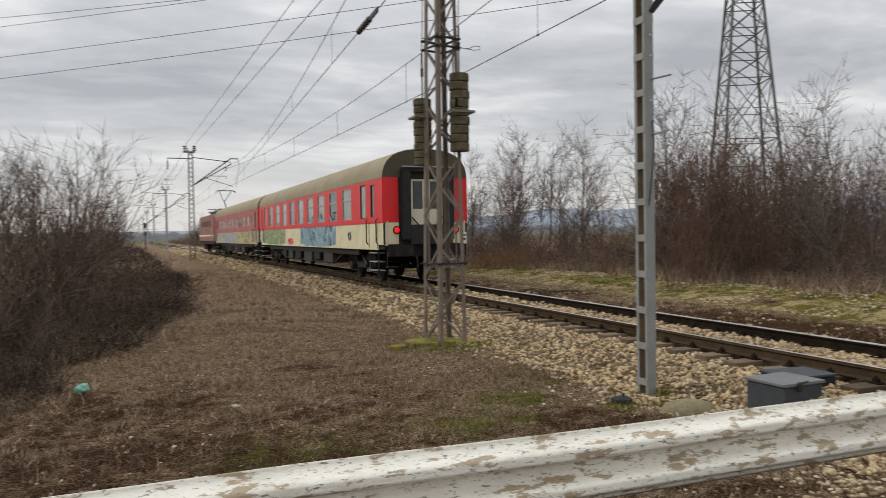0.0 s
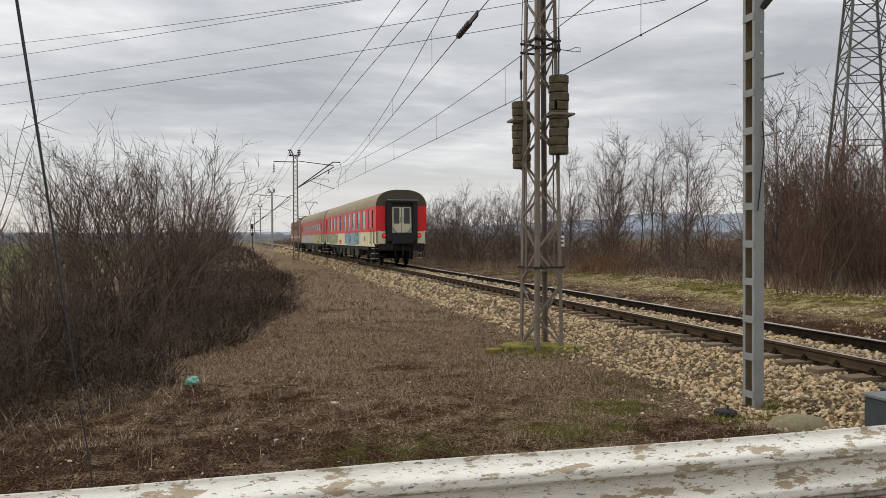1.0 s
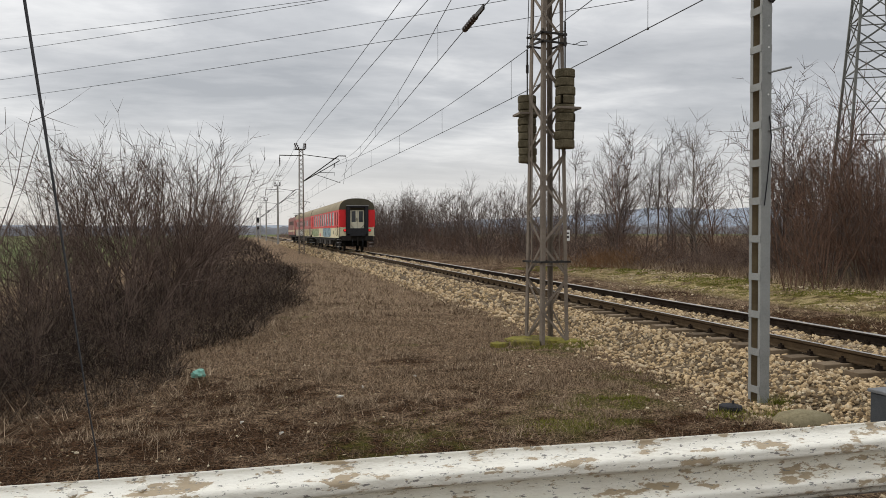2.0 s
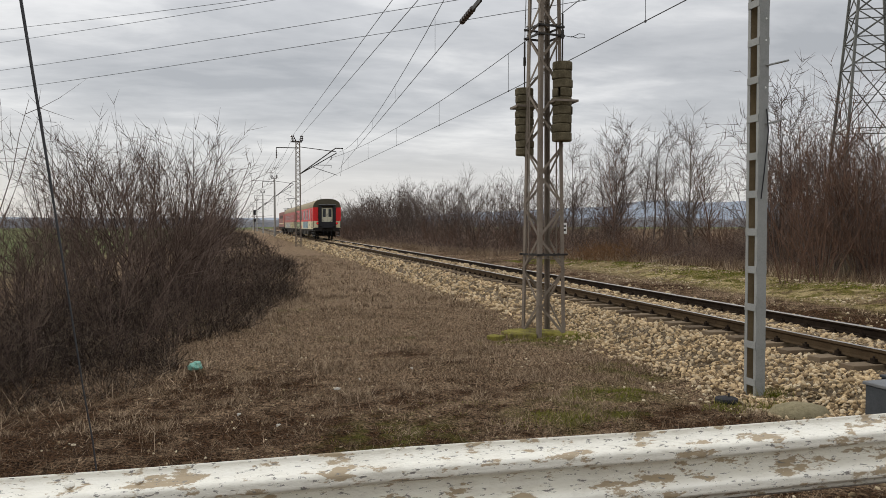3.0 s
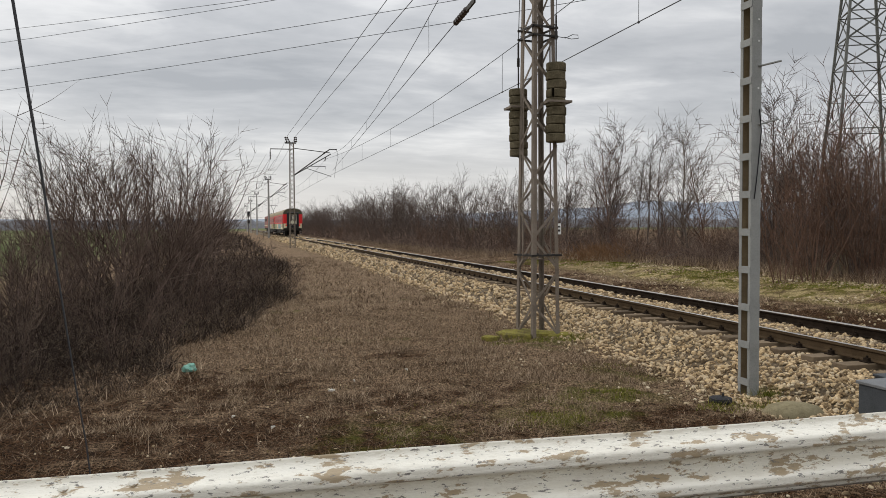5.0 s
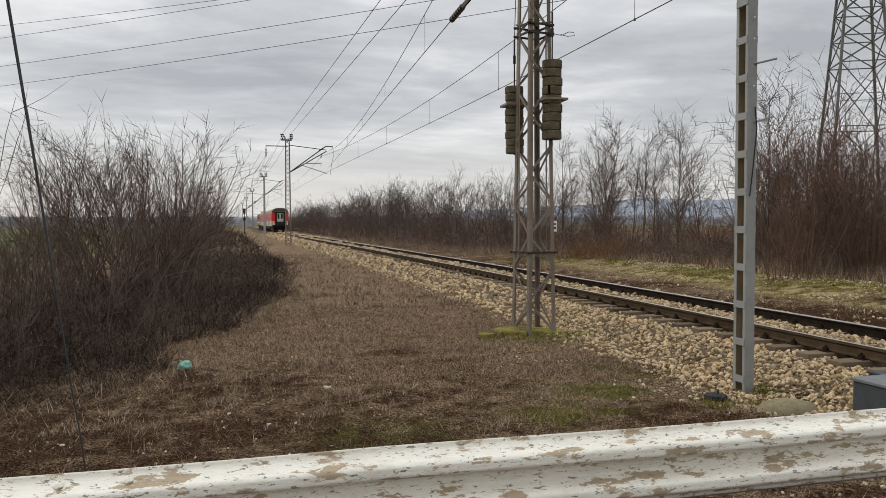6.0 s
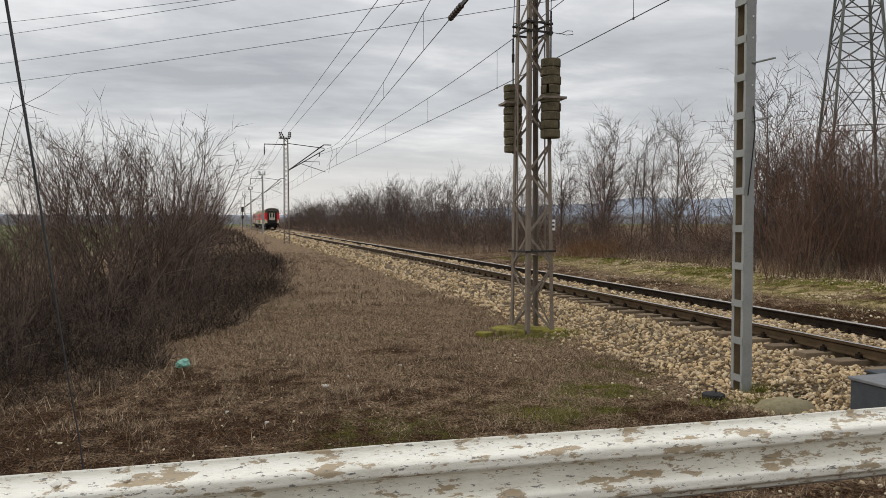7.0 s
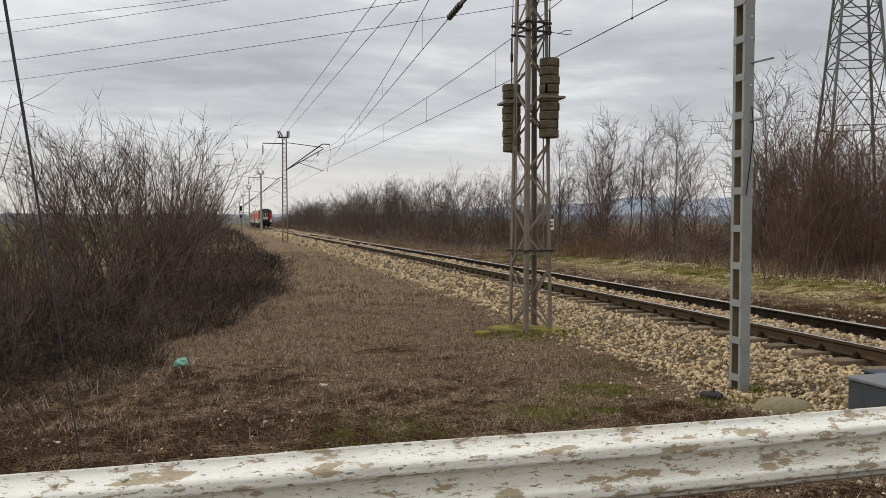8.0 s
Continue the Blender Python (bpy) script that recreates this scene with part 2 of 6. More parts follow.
# ---------------------------------------------------------------- mesh tools
class Shape:
    """Collects faces of one mesh."""

    def __init__(self):
        self.v, self.f = [], []

    def add(self, verts, faces):
        o = len(self.v)
        self.v += [tuple(p) for p in verts]
        self.f += [tuple(i + o for i in q) for q in faces]
        return self

    def box(self, x, y, z, sx, sy, sz, m=None, c=0.0):
        """A box about (x, y, z), chamfered by c along its edges."""
        hx, hy, hz = sx / 2, sy / 2, sz / 2
        if c <= 0:
            pts = [Vector((a * hx, b * hy, d * hz)) for d in (-1, 1) for b in (-1, 1) for a in (-1, 1)]
            fs = [(0, 2, 3, 1), (4, 5, 7, 6), (0, 1, 5, 4), (2, 6, 7, 3), (0, 4, 6, 2), (1, 3, 7, 5)]
        else:
            bm = bmesh.new()
            bmesh.ops.create_cube(bm, size=1.0)
            for v in bm.verts:
                v.co = (v.co.x * sx, v.co.y * sy, v.co.z * sz)
            bmesh.ops.bevel(bm, geom=bm.edges[:], offset=c, segments=2, affect="EDGES", profile=0.6)
            bm.verts.index_update()
            pts = [v.co.copy() for v in bm.verts]
            fs = [tuple(v.index for v in f.verts) for f in bm.faces]
            bm.free()
        at = Matrix.Translation((x, y, z))
        if m is not None:
            at = at @ m
        return self.add([at @ p for p in pts], fs)

    def bar(self, p, q, w, h=None, up=(0, 0, 1)):
        """A straight flat bar from p to q."""
        p, q = Vector(p), Vector(q)
        d = (q - p).normalized()
        u = Vector(up)
        if abs(d.dot(u)) > 0.98:
            u = Vector((1, 0, 0))
        s = d.cross(u).normalized()
        u = s.cross(d)
        h = w if h is None else h
        pts = [e + s * a * w / 2 + u * b * h / 2 for e in (p, q) for a, b in ((-1, -1), (1, -1), (1, 1), (-1, 1))]
        return self.add(pts, [(3, 2, 1, 0), (4, 5, 6, 7), (0, 1, 5, 4), (1, 2, 6, 5), (2, 3, 7, 6), (3, 0, 4, 7)])

    def angle_iron(self, p, q, w, t, inward):
        """An L section from p to q; inward: the two ways in which its legs run."""
        a, b = Vector(inward[0]), Vector(inward[1])
        p, q = Vector(p), Vector(q)
        prof = [Vector((0, 0, 0)), a * w, a * w + b * t, a * t + b * t, a * t + b * w, b * w]
        n = len(prof)
        pts = [e + o for e in (p, q) for o in prof]
        fs = [(i, (i + 1) % n, n + (i + 1) % n, n + i) for i in range(n)] + [tuple(range(n))[::-1], tuple(range(n, 2 * n))]
        return self.add(pts, fs)

    def rod(self, pts, radii, n=6, cap=True):
        """A round bar through points."""
        pts = [Vector(p) for p in pts]
        if not isinstance(radii, (list, tuple)):
            radii = [radii] * len(pts)
        ring = []
        base = len(self.v)
        for i, p in enumerate(pts):
            d = (pts[min(i + 1, len(pts) - 1)] - pts[max(i - 1, 0)]).normalized()
            s = d.cross(Vector((0, 0, 1)) if abs(d.z) < 0.95 else Vector((1, 0, 0))).normalized()
            u = s.cross(d)
            for k in range(n):
                a = 2 * math.pi * k / n
                self.v.append(tuple(p + (s * math.cos(a) + u * math.sin(a)) * radii[i]))
        for i in range(len(pts) - 1):
            for k in range(n):
                a, b = base + i * n + k, base + i * n + (k + 1) % n
                self.f.append((a, b, b + n, a + n))
        if cap:
            self.f.append(tuple(base + k for k in range(n))[::-1])
            self.f.append(tuple(base + (len(pts) - 1) * n + k for k in range(n)))
        return self

    def lathe(self, x, y, prof, n=20):
        """A turned body about the upright line through (x, y): prof of (radius, z)."""
        base = len(self.v)
        for r, z in prof:
            for k in range(n):
                a = 2 * math.pi * k / n
                self.v.append((x + r * math.cos(a), y + r * math.sin(a), z))
        for i in range(len(prof) - 1):
            for k in range(n):
                a, b = base + i * n + k, base + i * n + (k + 1) % n
                self.f.append((a, b, b + n, a + n))
        self.f.append(tuple(base + k for k in range(n))[::-1])
        self.f.append(tuple(base + (len(prof) - 1) * n + k for k in range(n)))
        return self

    def extrude(self, prof, p, q, a, b, close=True):
        """A profile of (u, v) pairs swept straight from p to q, u along a and v along b."""
        p, q, a, b = Vector(p), Vector(q), Vector(a), Vector(b)
        n = len(prof)
        pts = [e + a * u + b * v for e in (p, q) for u, v in prof]
        fs = [(i, (i + 1) % n, n + (i + 1) % n, n + i) for i in range(n if close else n - 1)]
        if close:
            fs += [tuple(range(n))[::-1], tuple(range(n, 2 * n))]
        return self.add(pts, fs)

    def mesh(self, name, mat, smooth=False):
        me = bpy.data.meshes.new(name)
        me.from_pydata(self.v, [], self.f)
        bm = bmesh.new()
        bm.from_mesh(me)
        if len(bm.faces) < 60000:
            bmesh.ops.recalc_face_normals(bm, faces=bm.faces[:])
        bm.to_mesh(me)
        bm.free()
        me.materials.append(mat)
        if smooth:
            me.polygons.foreach_set("use_smooth", [True] * len(me.polygons))
        me.update()
        return me


def part(name, shape, mat, parent=None, label="", m=None, smooth=False):
    me = shape if isinstance(shape, bpy.types.Mesh) else shape.mesh(name, mat, smooth)
    ob = new(name, me)
    if parent is not None:
        ob.parent = parent
    if m is not None:
        ob.matrix_basis = m
    if label:
        ob["label"] = label
    return ob


def soften(ob, width, segments=2):
    mod = ob.modifiers.new("worn_edges", "BEVEL")
    mod.width, mod.segments, mod.limit_method = width, segments, "ANGLE"
    return ob


def thing(name, m, label, category, group="", kind=""):
    ob = new(name)
    ob.empty_display_size = 0.3
    ob.matrix_basis = m
    return tagged(ob, label, category, group, kind)


def array_mesh(name, verts, faces, mat, flat=False):
    """A large mesh from arrays; faces all have the same number of corners."""
    me = bpy.data.meshes.new(name)
    nv, nf, k = len(verts), len(faces), faces.shape[1]
    me.vertices.add(nv)
    me.vertices.foreach_set("co", np.asarray(verts, np.float32).ravel())
    me.loops.add(nf * k)
    me.loops.foreach_set("vertex_index", np.asarray(faces, np.int32).ravel())
    me.polygons.add(nf)
    me.polygons.foreach_set("loop_start", np.arange(nf, dtype=np.int32) * k)
    me.materials.append(mat)
    me.update(calc_edges=True)
    me.validate()
    if flat:
        me.shade_flat()
    return me


# ---------------------------------------------------------------- the line and the lie of the land
RAIL_Z = 0.49       # top of the rails


def softplus(v, w):
    return w * math.log1p(math.exp(min(v / w, 60)))


def line_x(y):
    """The middle of the track: straight past the crossing, then bearing gently to the left."""
    return 8.3 - 0.0237 * softplus(y - 27, 8)


def line_at(y):
    e = 0.5
    d = Vector((line_x(y + e) - line_x(y - e), 2 * e, 0)).normalized()
    return Vector((line_x(y), y, 0)), d, Vector((d.y, -d.x, 0))


def smooth(a, b, v):
    t = min(1.0, max(0.0, (v - a) / (b - a)))
    return t * t * (3 - 2 * t)


def land(x, y):
    """Height of the ground."""
    n = noise.noise(Vector((x * 0.45, y * 0.45, 0.3))) * 0.05 + noise.noise(Vector((x * 1.7, y * 1.7, 2.0))) * 0.045
    if -6 < x < 8 and 3 < y < 30:
        n += noise.noise(Vector((x * 4.3, y * 4.3, 4.0))) * 0.026 + noise.noise(Vector((x * 10, y * 10, 6.0))) * 0.012
    z = n * smooth(2.6, 4.5, y)
    u = x - line_x(y)
    if u > 2.2:
        z += 0.22 * smooth(2.2, 3.2, u) + 0.30 * smooth(4.2, 6.5, u) * smooth(60, 20, y) - 0.25 * smooth(20, 60, u)
    z += 0.40 * (1 - smooth(2.9, 4.6, y)) * smooth(-60, -8, y)
    if x < -2:
        z -= 0.3 * smooth(-2, -14, x)
    return z


def axis(cuts):
    out = []
    for a, b, s in cuts:
        k = max(1, round((b - a) / s))
        out += [a + (b - a) * i / k for i in range(k)]
    return out + [cuts[-1][1]]


def build_ground():
    xs = axis([(-3000, -400, 650), (-400, -60, 85), (-60, -12, 6), (-12, -4, 0.8), (-4, 6, 0.10), (6, 9, 0.25), (9, 24, 0.5), (24, 60, 6), (60, 400, 85), (400, 3000, 650)])
    ys = axis([(-1200, -100, 275), (-100, -6, 12), (-6, 2, 1), (2, 4.4, 0.25), (4.4, 15, 0.10), (15, 24, 0.25), (24, 40, 0.6), (40, 120, 4), (120, 500, 40), (500, 4000, 500)])
    v = [(x, y, land(x, y)) for y in ys for x in xs]
    w = len(xs)
    f = [(j * w + i, j * w + i + 1, (j + 1) * w + i + 1, (j + 1) * w + i) for j in range(len(ys) - 1) for i in range(w - 1)]
    s = Shape()
    s.v, s.f = v, f
    return tagged(part("ground", s, ground_material(), smooth=True), "brown winter turf with dry grass, moss and pebbles", "ground", kind="structure")


def ground_material():
    m = bpy.data.materials.new("winter_turf")
    m.use_nodes = True
    nt = m.node_tree
    b = nt.nodes["Principled BSDF"]
    b.inputs["Roughness"].default_value = 0.97
    b.inputs["Specular IOR Level"].default_value = 0.05
    tcn = nt.nodes.new("ShaderNodeTexCoord")

    def nz(sc, detail, r=0.6):
        n = nt.nodes.new("ShaderNodeTexNoise")
        n.inputs["Scale"].default_value, n.inputs["Detail"].default_value, n.inputs["Roughness"].default_value = sc, detail, r
        nt.links.new(tcn.outputs["Object"], n.inputs["Vector"])
        return n.outputs[0]

    def rng(src, a, c, lo=0.0, hi=1.0):
        n = nt.nodes.new("ShaderNodeMapRange")
        n.inputs[1].default_value, n.inputs[2].default_value, n.inputs[3].default_value, n.inputs[4].default_value = a, c, lo, hi
        nt.links.new(src, n.inputs[0])
        return n.outputs[0]

    def math_(op, p, q):
        n = nt.nodes.new("ShaderNodeMath")
        n.operation = op
        for i, s in enumerate((p, q)):
            if isinstance(s, (int, float)):
                n.inputs[i].default_value = s
            else:
                nt.links.new(s, n.inputs[i])
        return n.outputs[0]

    def mix(f, p, q):
        n = nt.nodes.new("ShaderNodeMix")
        n.data_type = "RGBA"
        nt.links.new(f, n.inputs[0])
        for i, s in ((6, p), (7, q)):
            if isinstance(s, tuple):
                n.inputs[i].default_value = (*s, 1)
            else:
                nt.links.new(s, n.inputs[i])
        return n.outputs[2]

    broad, middle, small = nz(0.55, 6), nz(3.2, 6, 0.65), nz(34, 6, 0.8)
    sep2 = nt.nodes.new("ShaderNodeSeparateXYZ")
    nt.links.new(tcn.outputs["Object"], sep2.inputs[0])
    # Near-black flecks put the turf's tiny shadows into its colours.
    soil = mix(rng(small, 0.44, 0.60), (0.008, 0.0041, 0.0018), (0.115, 0.060, 0.029))
    thatch = mix(rng(small, 0.44, 0.60), (0.026, 0.016, 0.0085), (0.43, 0.30, 0.19))
    # the dry thatch thickens towards the line and away from the road
    drift = math_("ADD", math_("MULTIPLY", math_("MULTIPLY", rng(sep2.outputs[0], -2.0, 4.5), rng(sep2.outputs[0], 9.0, 11.0, 1.0, -0.8)), 0.09), math_("MULTIPLY", rng(sep2.outputs[1], 7.0, 15.0), 0.15))
    col = mix(rng(math_("ADD", math_("ADD", math_("MULTIPLY", broad, 0.5), math_("MULTIPLY", middle, 0.5)), drift), 0.53, 0.64), soil, thatch)
    mossy = mix(rng(small, 0.35, 0.65), (0.028, 0.032, 0.006), (0.125, 0.125, 0.022))
    patches = math_("MULTIPLY", rng(nz(0.42, 4, 0.7), 0.60, 0.68, 0, 0.75), rng(sep2.outputs[0], 9.0, 11.0, 1.0, 0.35))
    col = mix(patches, col, mossy)
    # a mossy strip with pale grit along the foot of the bank across the line
    grit = mix(rng(small, 0.40, 0.60), (0.13, 0.105, 0.03), (0.56, 0.44, 0.25))
    grit = mix(rng(nz(2.2, 6, 0.8), 0.47, 0.55), grit, mix(rng(small, 0.40, 0.60), (0.05, 0.042, 0.010), (0.17, 0.15, 0.03)))
    strip = math_("MULTIPLY", math_("MULTIPLY", rng(sep2.outputs[0], 12.2, 12.9), rng(sep2.outputs[0], 16.2, 15.2)), rng(sep2.outputs[1], 36, 24))
    col = mix(math_("MULTIPLY", strip, rng(nz(0.9, 5, 0.75), 0.36, 0.47)), col, grit)
    # green moss where the turf meets the gravel
    for px, py, reach in ((4.05, 8.35, 1.1), (4.9, 12.3, 1.0), (3.2, 7.5, 0.9), (1.3, 7.1, 1.0), (5.0, 9.6, 0.9)):
        far = nt.nodes.new("ShaderNodeVectorMath")
        far.operation = "DISTANCE"
        far.inputs[1].default_value = (px, py, 0)
        nt.links.new(tcn.outputs["Object"], far.inputs[0])
        col = mix(math_("MULTIPLY", rng(far.outputs["Value"], reach, reach * 0.35), rng(nz(2.4, 5, 0.7), 0.44, 0.60, 0, 0.85)), col, mossy)
    pebbles = nt.nodes.new("ShaderNodeTexVoronoi")
    pebbles.inputs["Scale"].default_value = 24
    nt.links.new(tcn.outputs["Object"], pebbles.inputs["Vector"])
    some = math_("MULTIPLY", rng(pebbles.outputs["Distance"], 0.16, 0.22, 1, 0), rng(nz(1.4, 5), 0.55, 0.62))
    col = mix(some, col, (0.30, 0.225, 0.14))
    # meadow far to the left of the line and beyond
    far_left = math_("MAXIMUM", rng(sep2.outputs[0], -9, -14), rng(sep2.outputs[1], 260, 420))
    field = mix(rng(nz(0.05, 5), 0.42, 0.6), (0.075, 0.10, 0.035), (0.13, 0.13, 0.06))
    col = mix(far_left, col, field)
    nt.links.new(col, b.inputs["Base Color"])
    bp = nt.nodes.new("ShaderNodeBump")
    bp.inputs["Strength"].default_value, bp.inputs["Distance"].default_value = 0.9, 0.05
    nt.links.new(math_("ADD", small, middle), bp.inputs["Height"])
    nt.links.new(bp.outputs[0], b.inputs["Normal"])
    return m


def bed_height(u):
    """Ballast surface across the line; u from the middle of the track."""
    top = RAIL_Z - 0.240
    if abs(u) < 0.7:
        return top + 0.06
    if u < 0:
        return top - (top + 0.06) * smooth(1.5, 2.68, -u)
    return top - (top - 0.14) * smooth(1.5, 2.7, u)


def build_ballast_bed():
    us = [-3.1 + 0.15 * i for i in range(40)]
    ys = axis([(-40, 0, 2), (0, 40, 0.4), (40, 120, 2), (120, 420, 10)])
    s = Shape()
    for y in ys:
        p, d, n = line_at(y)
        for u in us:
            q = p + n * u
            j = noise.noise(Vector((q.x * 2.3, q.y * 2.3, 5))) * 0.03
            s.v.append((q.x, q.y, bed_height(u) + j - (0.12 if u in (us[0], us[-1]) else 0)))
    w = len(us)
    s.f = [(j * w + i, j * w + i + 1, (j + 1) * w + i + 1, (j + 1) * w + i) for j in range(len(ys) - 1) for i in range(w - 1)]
    return tagged(part("ballast_bed", s, BALLAST_BED_SHADED, smooth=True), "tan crushed-stone ballast bed under the track, darkened for shaded gaps", "ballast", kind="structure")


RAIL_PROFILE = [(-0.036, 0), (-0.036, -0.032), (-0.009, -0.048), (-0.008, -0.125), (-0.066, -0.139), (-0.066, -0.152),
                (0.066, -0.152), (0.066, -0.139), (0.008, -0.125), (0.009, -0.048), (0.036, -0.032), (0.036, 0)]


def build_rails(track):
    ys = axis([(-40, 20, 10), (20, 90, 3), (90, 420, 15)])
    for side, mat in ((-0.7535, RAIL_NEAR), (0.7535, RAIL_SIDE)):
        s, top = Shape(), Shape()
        n = len(RAIL_PROFILE)
        for y in ys:
            p, d, nn = line_at(y)
            for u, z in RAIL_PROFILE:
                q = p + nn * (side + u)
                s.v.append((q.x, q.y, RAIL_Z - 0.003 + z))
            # polished head and gauge corner
            g = -1 if side > 0 else 1
            for u, z in ((0.032 * -g, 0), (0.030 * g, 0), (0.0385 * g, -0.005), (0.0385 * g, -0.012)):
                q = p + nn * (side + u)
                top.v.append((q.x, q.y, RAIL_Z + z))
        for j in range(len(ys) - 1):
            for i in range(n):
                a, b2 = j * n + i, j * n + (i + 1) % n
                s.f.append((a, b2, b2 + n, a + n))
            for a, b2 in ((0, 1), (1, 2), (2, 3)):
                top.f.append((4 * j + a, 4 * j + b2, 4 * j + 4 + b2, 4 * j + 4 + a))
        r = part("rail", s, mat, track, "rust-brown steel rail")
        part("running_surface", top, RAIL_TOP, r, "polished rail head")


def build_sleepers(track):
    me = Shape().box(0, 0, -0.075, 2.5, 0.24, 0.15, c=0.012).mesh("sleeper", SLEEPER)
    clip = Shape()
    clip.box(0, 0, 0.006, 0.30, 0.15, 0.016)
    for sx in (-1, 1):
        clip.box(sx * 0.10, 0, 0.035, 0.05, 0.07, 0.045)
        clip.rod([(sx * 0.10, 0, 0.05), (sx * 0.10, 0, 0.085)], 0.016, 6)
    clip_me = clip.mesh("rail_fastening", RAIL_SIDE)
    far = Shape()
    y, k = -6.0, 0
    top = RAIL_Z - 0.165
    while y < 330:
        p, d, n = line_at(y)
        yaw = math.degrees(math.atan2(-d.x, d.y))
        turn = yaw + random.uniform(-0.8, 0.8)
        if k < 150:
            o = part("sleeper", me, None, track, m=pose(p.x + random.uniform(-0.03, 0.03), p.y, top, 0, 0, turn))
            for sx in (-0.7535, 0.7535):
                q = p + n * sx
                part("rail_fastening", clip_me, None, track, m=pose(q.x, q.y, top, 0, 0, yaw))
        else:
            far.box(p.x, p.y, top - 0.075, 2.5, 0.24, 0.15, m=pose(0, 0, 0, 0, 0, yaw))
        y += 0.60
        k += 1
    part("far_sleepers", far, SLEEPER, track, "weathered sleepers further along")["kind"] = "stuff"


def stone_mesh(seed, mat):
    bm = bmesh.new()
    bmesh.ops.create_icosphere(bm, subdivisions=1, radius=1)
    rnd = random.Random(seed)
    ax = [rnd.uniform(0.8, 1.25), rnd.uniform(0.6, 0.95), rnd.uniform(0.48, 0.75)]
    for v in bm.verts:
        j = rnd.uniform(0.70, 1.22)
        v.co = (v.co.x * ax[0] * j, v.co.y * ax[1] * j, v.co.z * ax[2] * j)
    me = bpy.data.meshes.new("stone")
    bm.to_mesh(me)
    bm.free()
    me.materials.append(mat)
    return me


def build_stones(bed):
    rnd = np.random.default_rng(4)
    temps = [stone_mesh(i, STONE_OBJ) for i in range(6)]
    geo = []
    for me in temps:
        co = np.empty(len(me.vertices) * 3, np.float32)
        me.vertices.foreach_get("co", co)
        geo.append((co.reshape(-1, 3), np.array([p.vertices[:] for p in me.polygons])))
    verts, faces, off, singles = [], [], 0, 0
    # stretches of the line, stones per square metre and mean size
    for y0, y1, per, size in ((4.6, 9, 490, 0.0275), (9, 16, 350, 0.028), (16, 30, 88, 0.045), (30, 50, 38, 0.056), (50, 85, 14, 0.085), (85, 140, 5, 0.14)):
        count = int((y1 - y0) * 6.2 * per)
        for _ in range(count):
            y = rnd.uniform(y0, y1)
            u = rnd.uniform(-3.35, 2.85)
            if abs(abs(u) - 0.7535) < 0.085:
                continue
            if abs(u) < 1.28 and abs(((y + 6.0) / 0.6) % 1 - 0.5) > 0.29 and rnd.uniform() < (0.55 if abs(u) < 0.66 else 0.92):
                continue
            if u > 0.9 and rnd.uniform() < 0.3:
                continue
            edge = 1 - smooth(2.4, 3.15, -u) if u < 0 else 1 - smooth(2.0, 2.9, u)
            if rnd.uniform() > edge:
                continue
            p, d, n = line_at(y)
            q = p + n * u
            r = size * (0.5 + 1.25 * rnd.uniform() ** 1.6)
            z = max(bed_height(u), land(q.x, q.y)) + r * 0.25 if abs(u) > 2.2 else bed_height(u) + r * 0.3
            k = int(rnd.integers(6))
            e = Euler((rnd.uniform(-1.1, 1.1), rnd.uniform(-1.1, 1.1), rnd.uniform(0, 6.28)))
            if singles < 300 and y < 9 and -2.9 < u < -1.3 and y > 6:
                o = part("stone", temps[k], None, bed)
                o.matrix_basis = Matrix.LocRotScale((q.x, q.y, z), e, (r, r, r))
                singles += 1
                continue
            co = geo[k][0] @ np.array(e.to_matrix(), np.float32).T * r + np.array((q.x, q.y, z), np.float32)
            verts.append(co)
            faces.append(geo[k][1] + off)
            off += len(co)
    me = array_mesh("loose_stones", np.concatenate(verts), np.concatenate(faces), STONE, True)
    part("loose_stones", me, None, bed, "tan and grey crushed stones")["kind"] = "stuff"


def build_hills():
    s = Shape()
    n = 90
    for i in range(n + 1):
        a = radians(-35 + 125 * i / n)
        r = 3300
        h = 92 + 45 * noise.noise(Vector((i * 0.09, 0, 1))) + 14 * noise.noise(Vector((i * 0.4, 3, 1)))
        h *= 0.35 + 0.65 * smooth(8, 30, math.degrees(a))
        for rr, hh in ((r - 300, -5), (r - 120, h * 0.6), (r, h), (r + 300, -5)):
            s.v.append((rr * math.sin(a), rr * math.cos(a), hh))
    for i in range(n):
        for k in range(3):
            s.f.append((4 * i + k, 4 * i + k + 1, 4 * i + k + 5, 4 * i + k + 4))
    tagged(part("backdrop_hills", s, HILL, smooth=True), "hills on the horizon with blue haze in their colour", "hills", kind="structure")


def build_distant_woods():
    """A low belt of far woods along the horizon, with haze put into its grey."""
    s = Shape()
    rnd = random.Random(2)
    n = 620
    for i in range(n + 1):
        a = radians(-60 + 170 * i / n)
        r = 620 + 60 * noise.noise(Vector((i * 0.03, 0, 4)))
        h = 6.5 + 3.5 * noise.noise(Vector((i * 0.05, 1, 2))) + 1.8 * noise.noise(Vector((i * 0.5, 1, 2))) + rnd.uniform(-0.9, 0.9)
        for dr, hh in ((-14, -1), (-6, h * 0.75), (0, h), (25, -1)):
            s.v.append(((r + dr) * math.sin(a), (r + dr) * math.cos(a), hh))
    for i in range(n):
        for k in range(3):
            s.f.append((4 * i + k, 4 * i + k + 1, 4 * i + k + 5, 4 * i + k + 4))
    tagged(part("distant_woods", s, WOODS), "belt of far leafless woods greyed with painted haze", "woods", kind="stuff")


ground = build_ground()
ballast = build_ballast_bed()
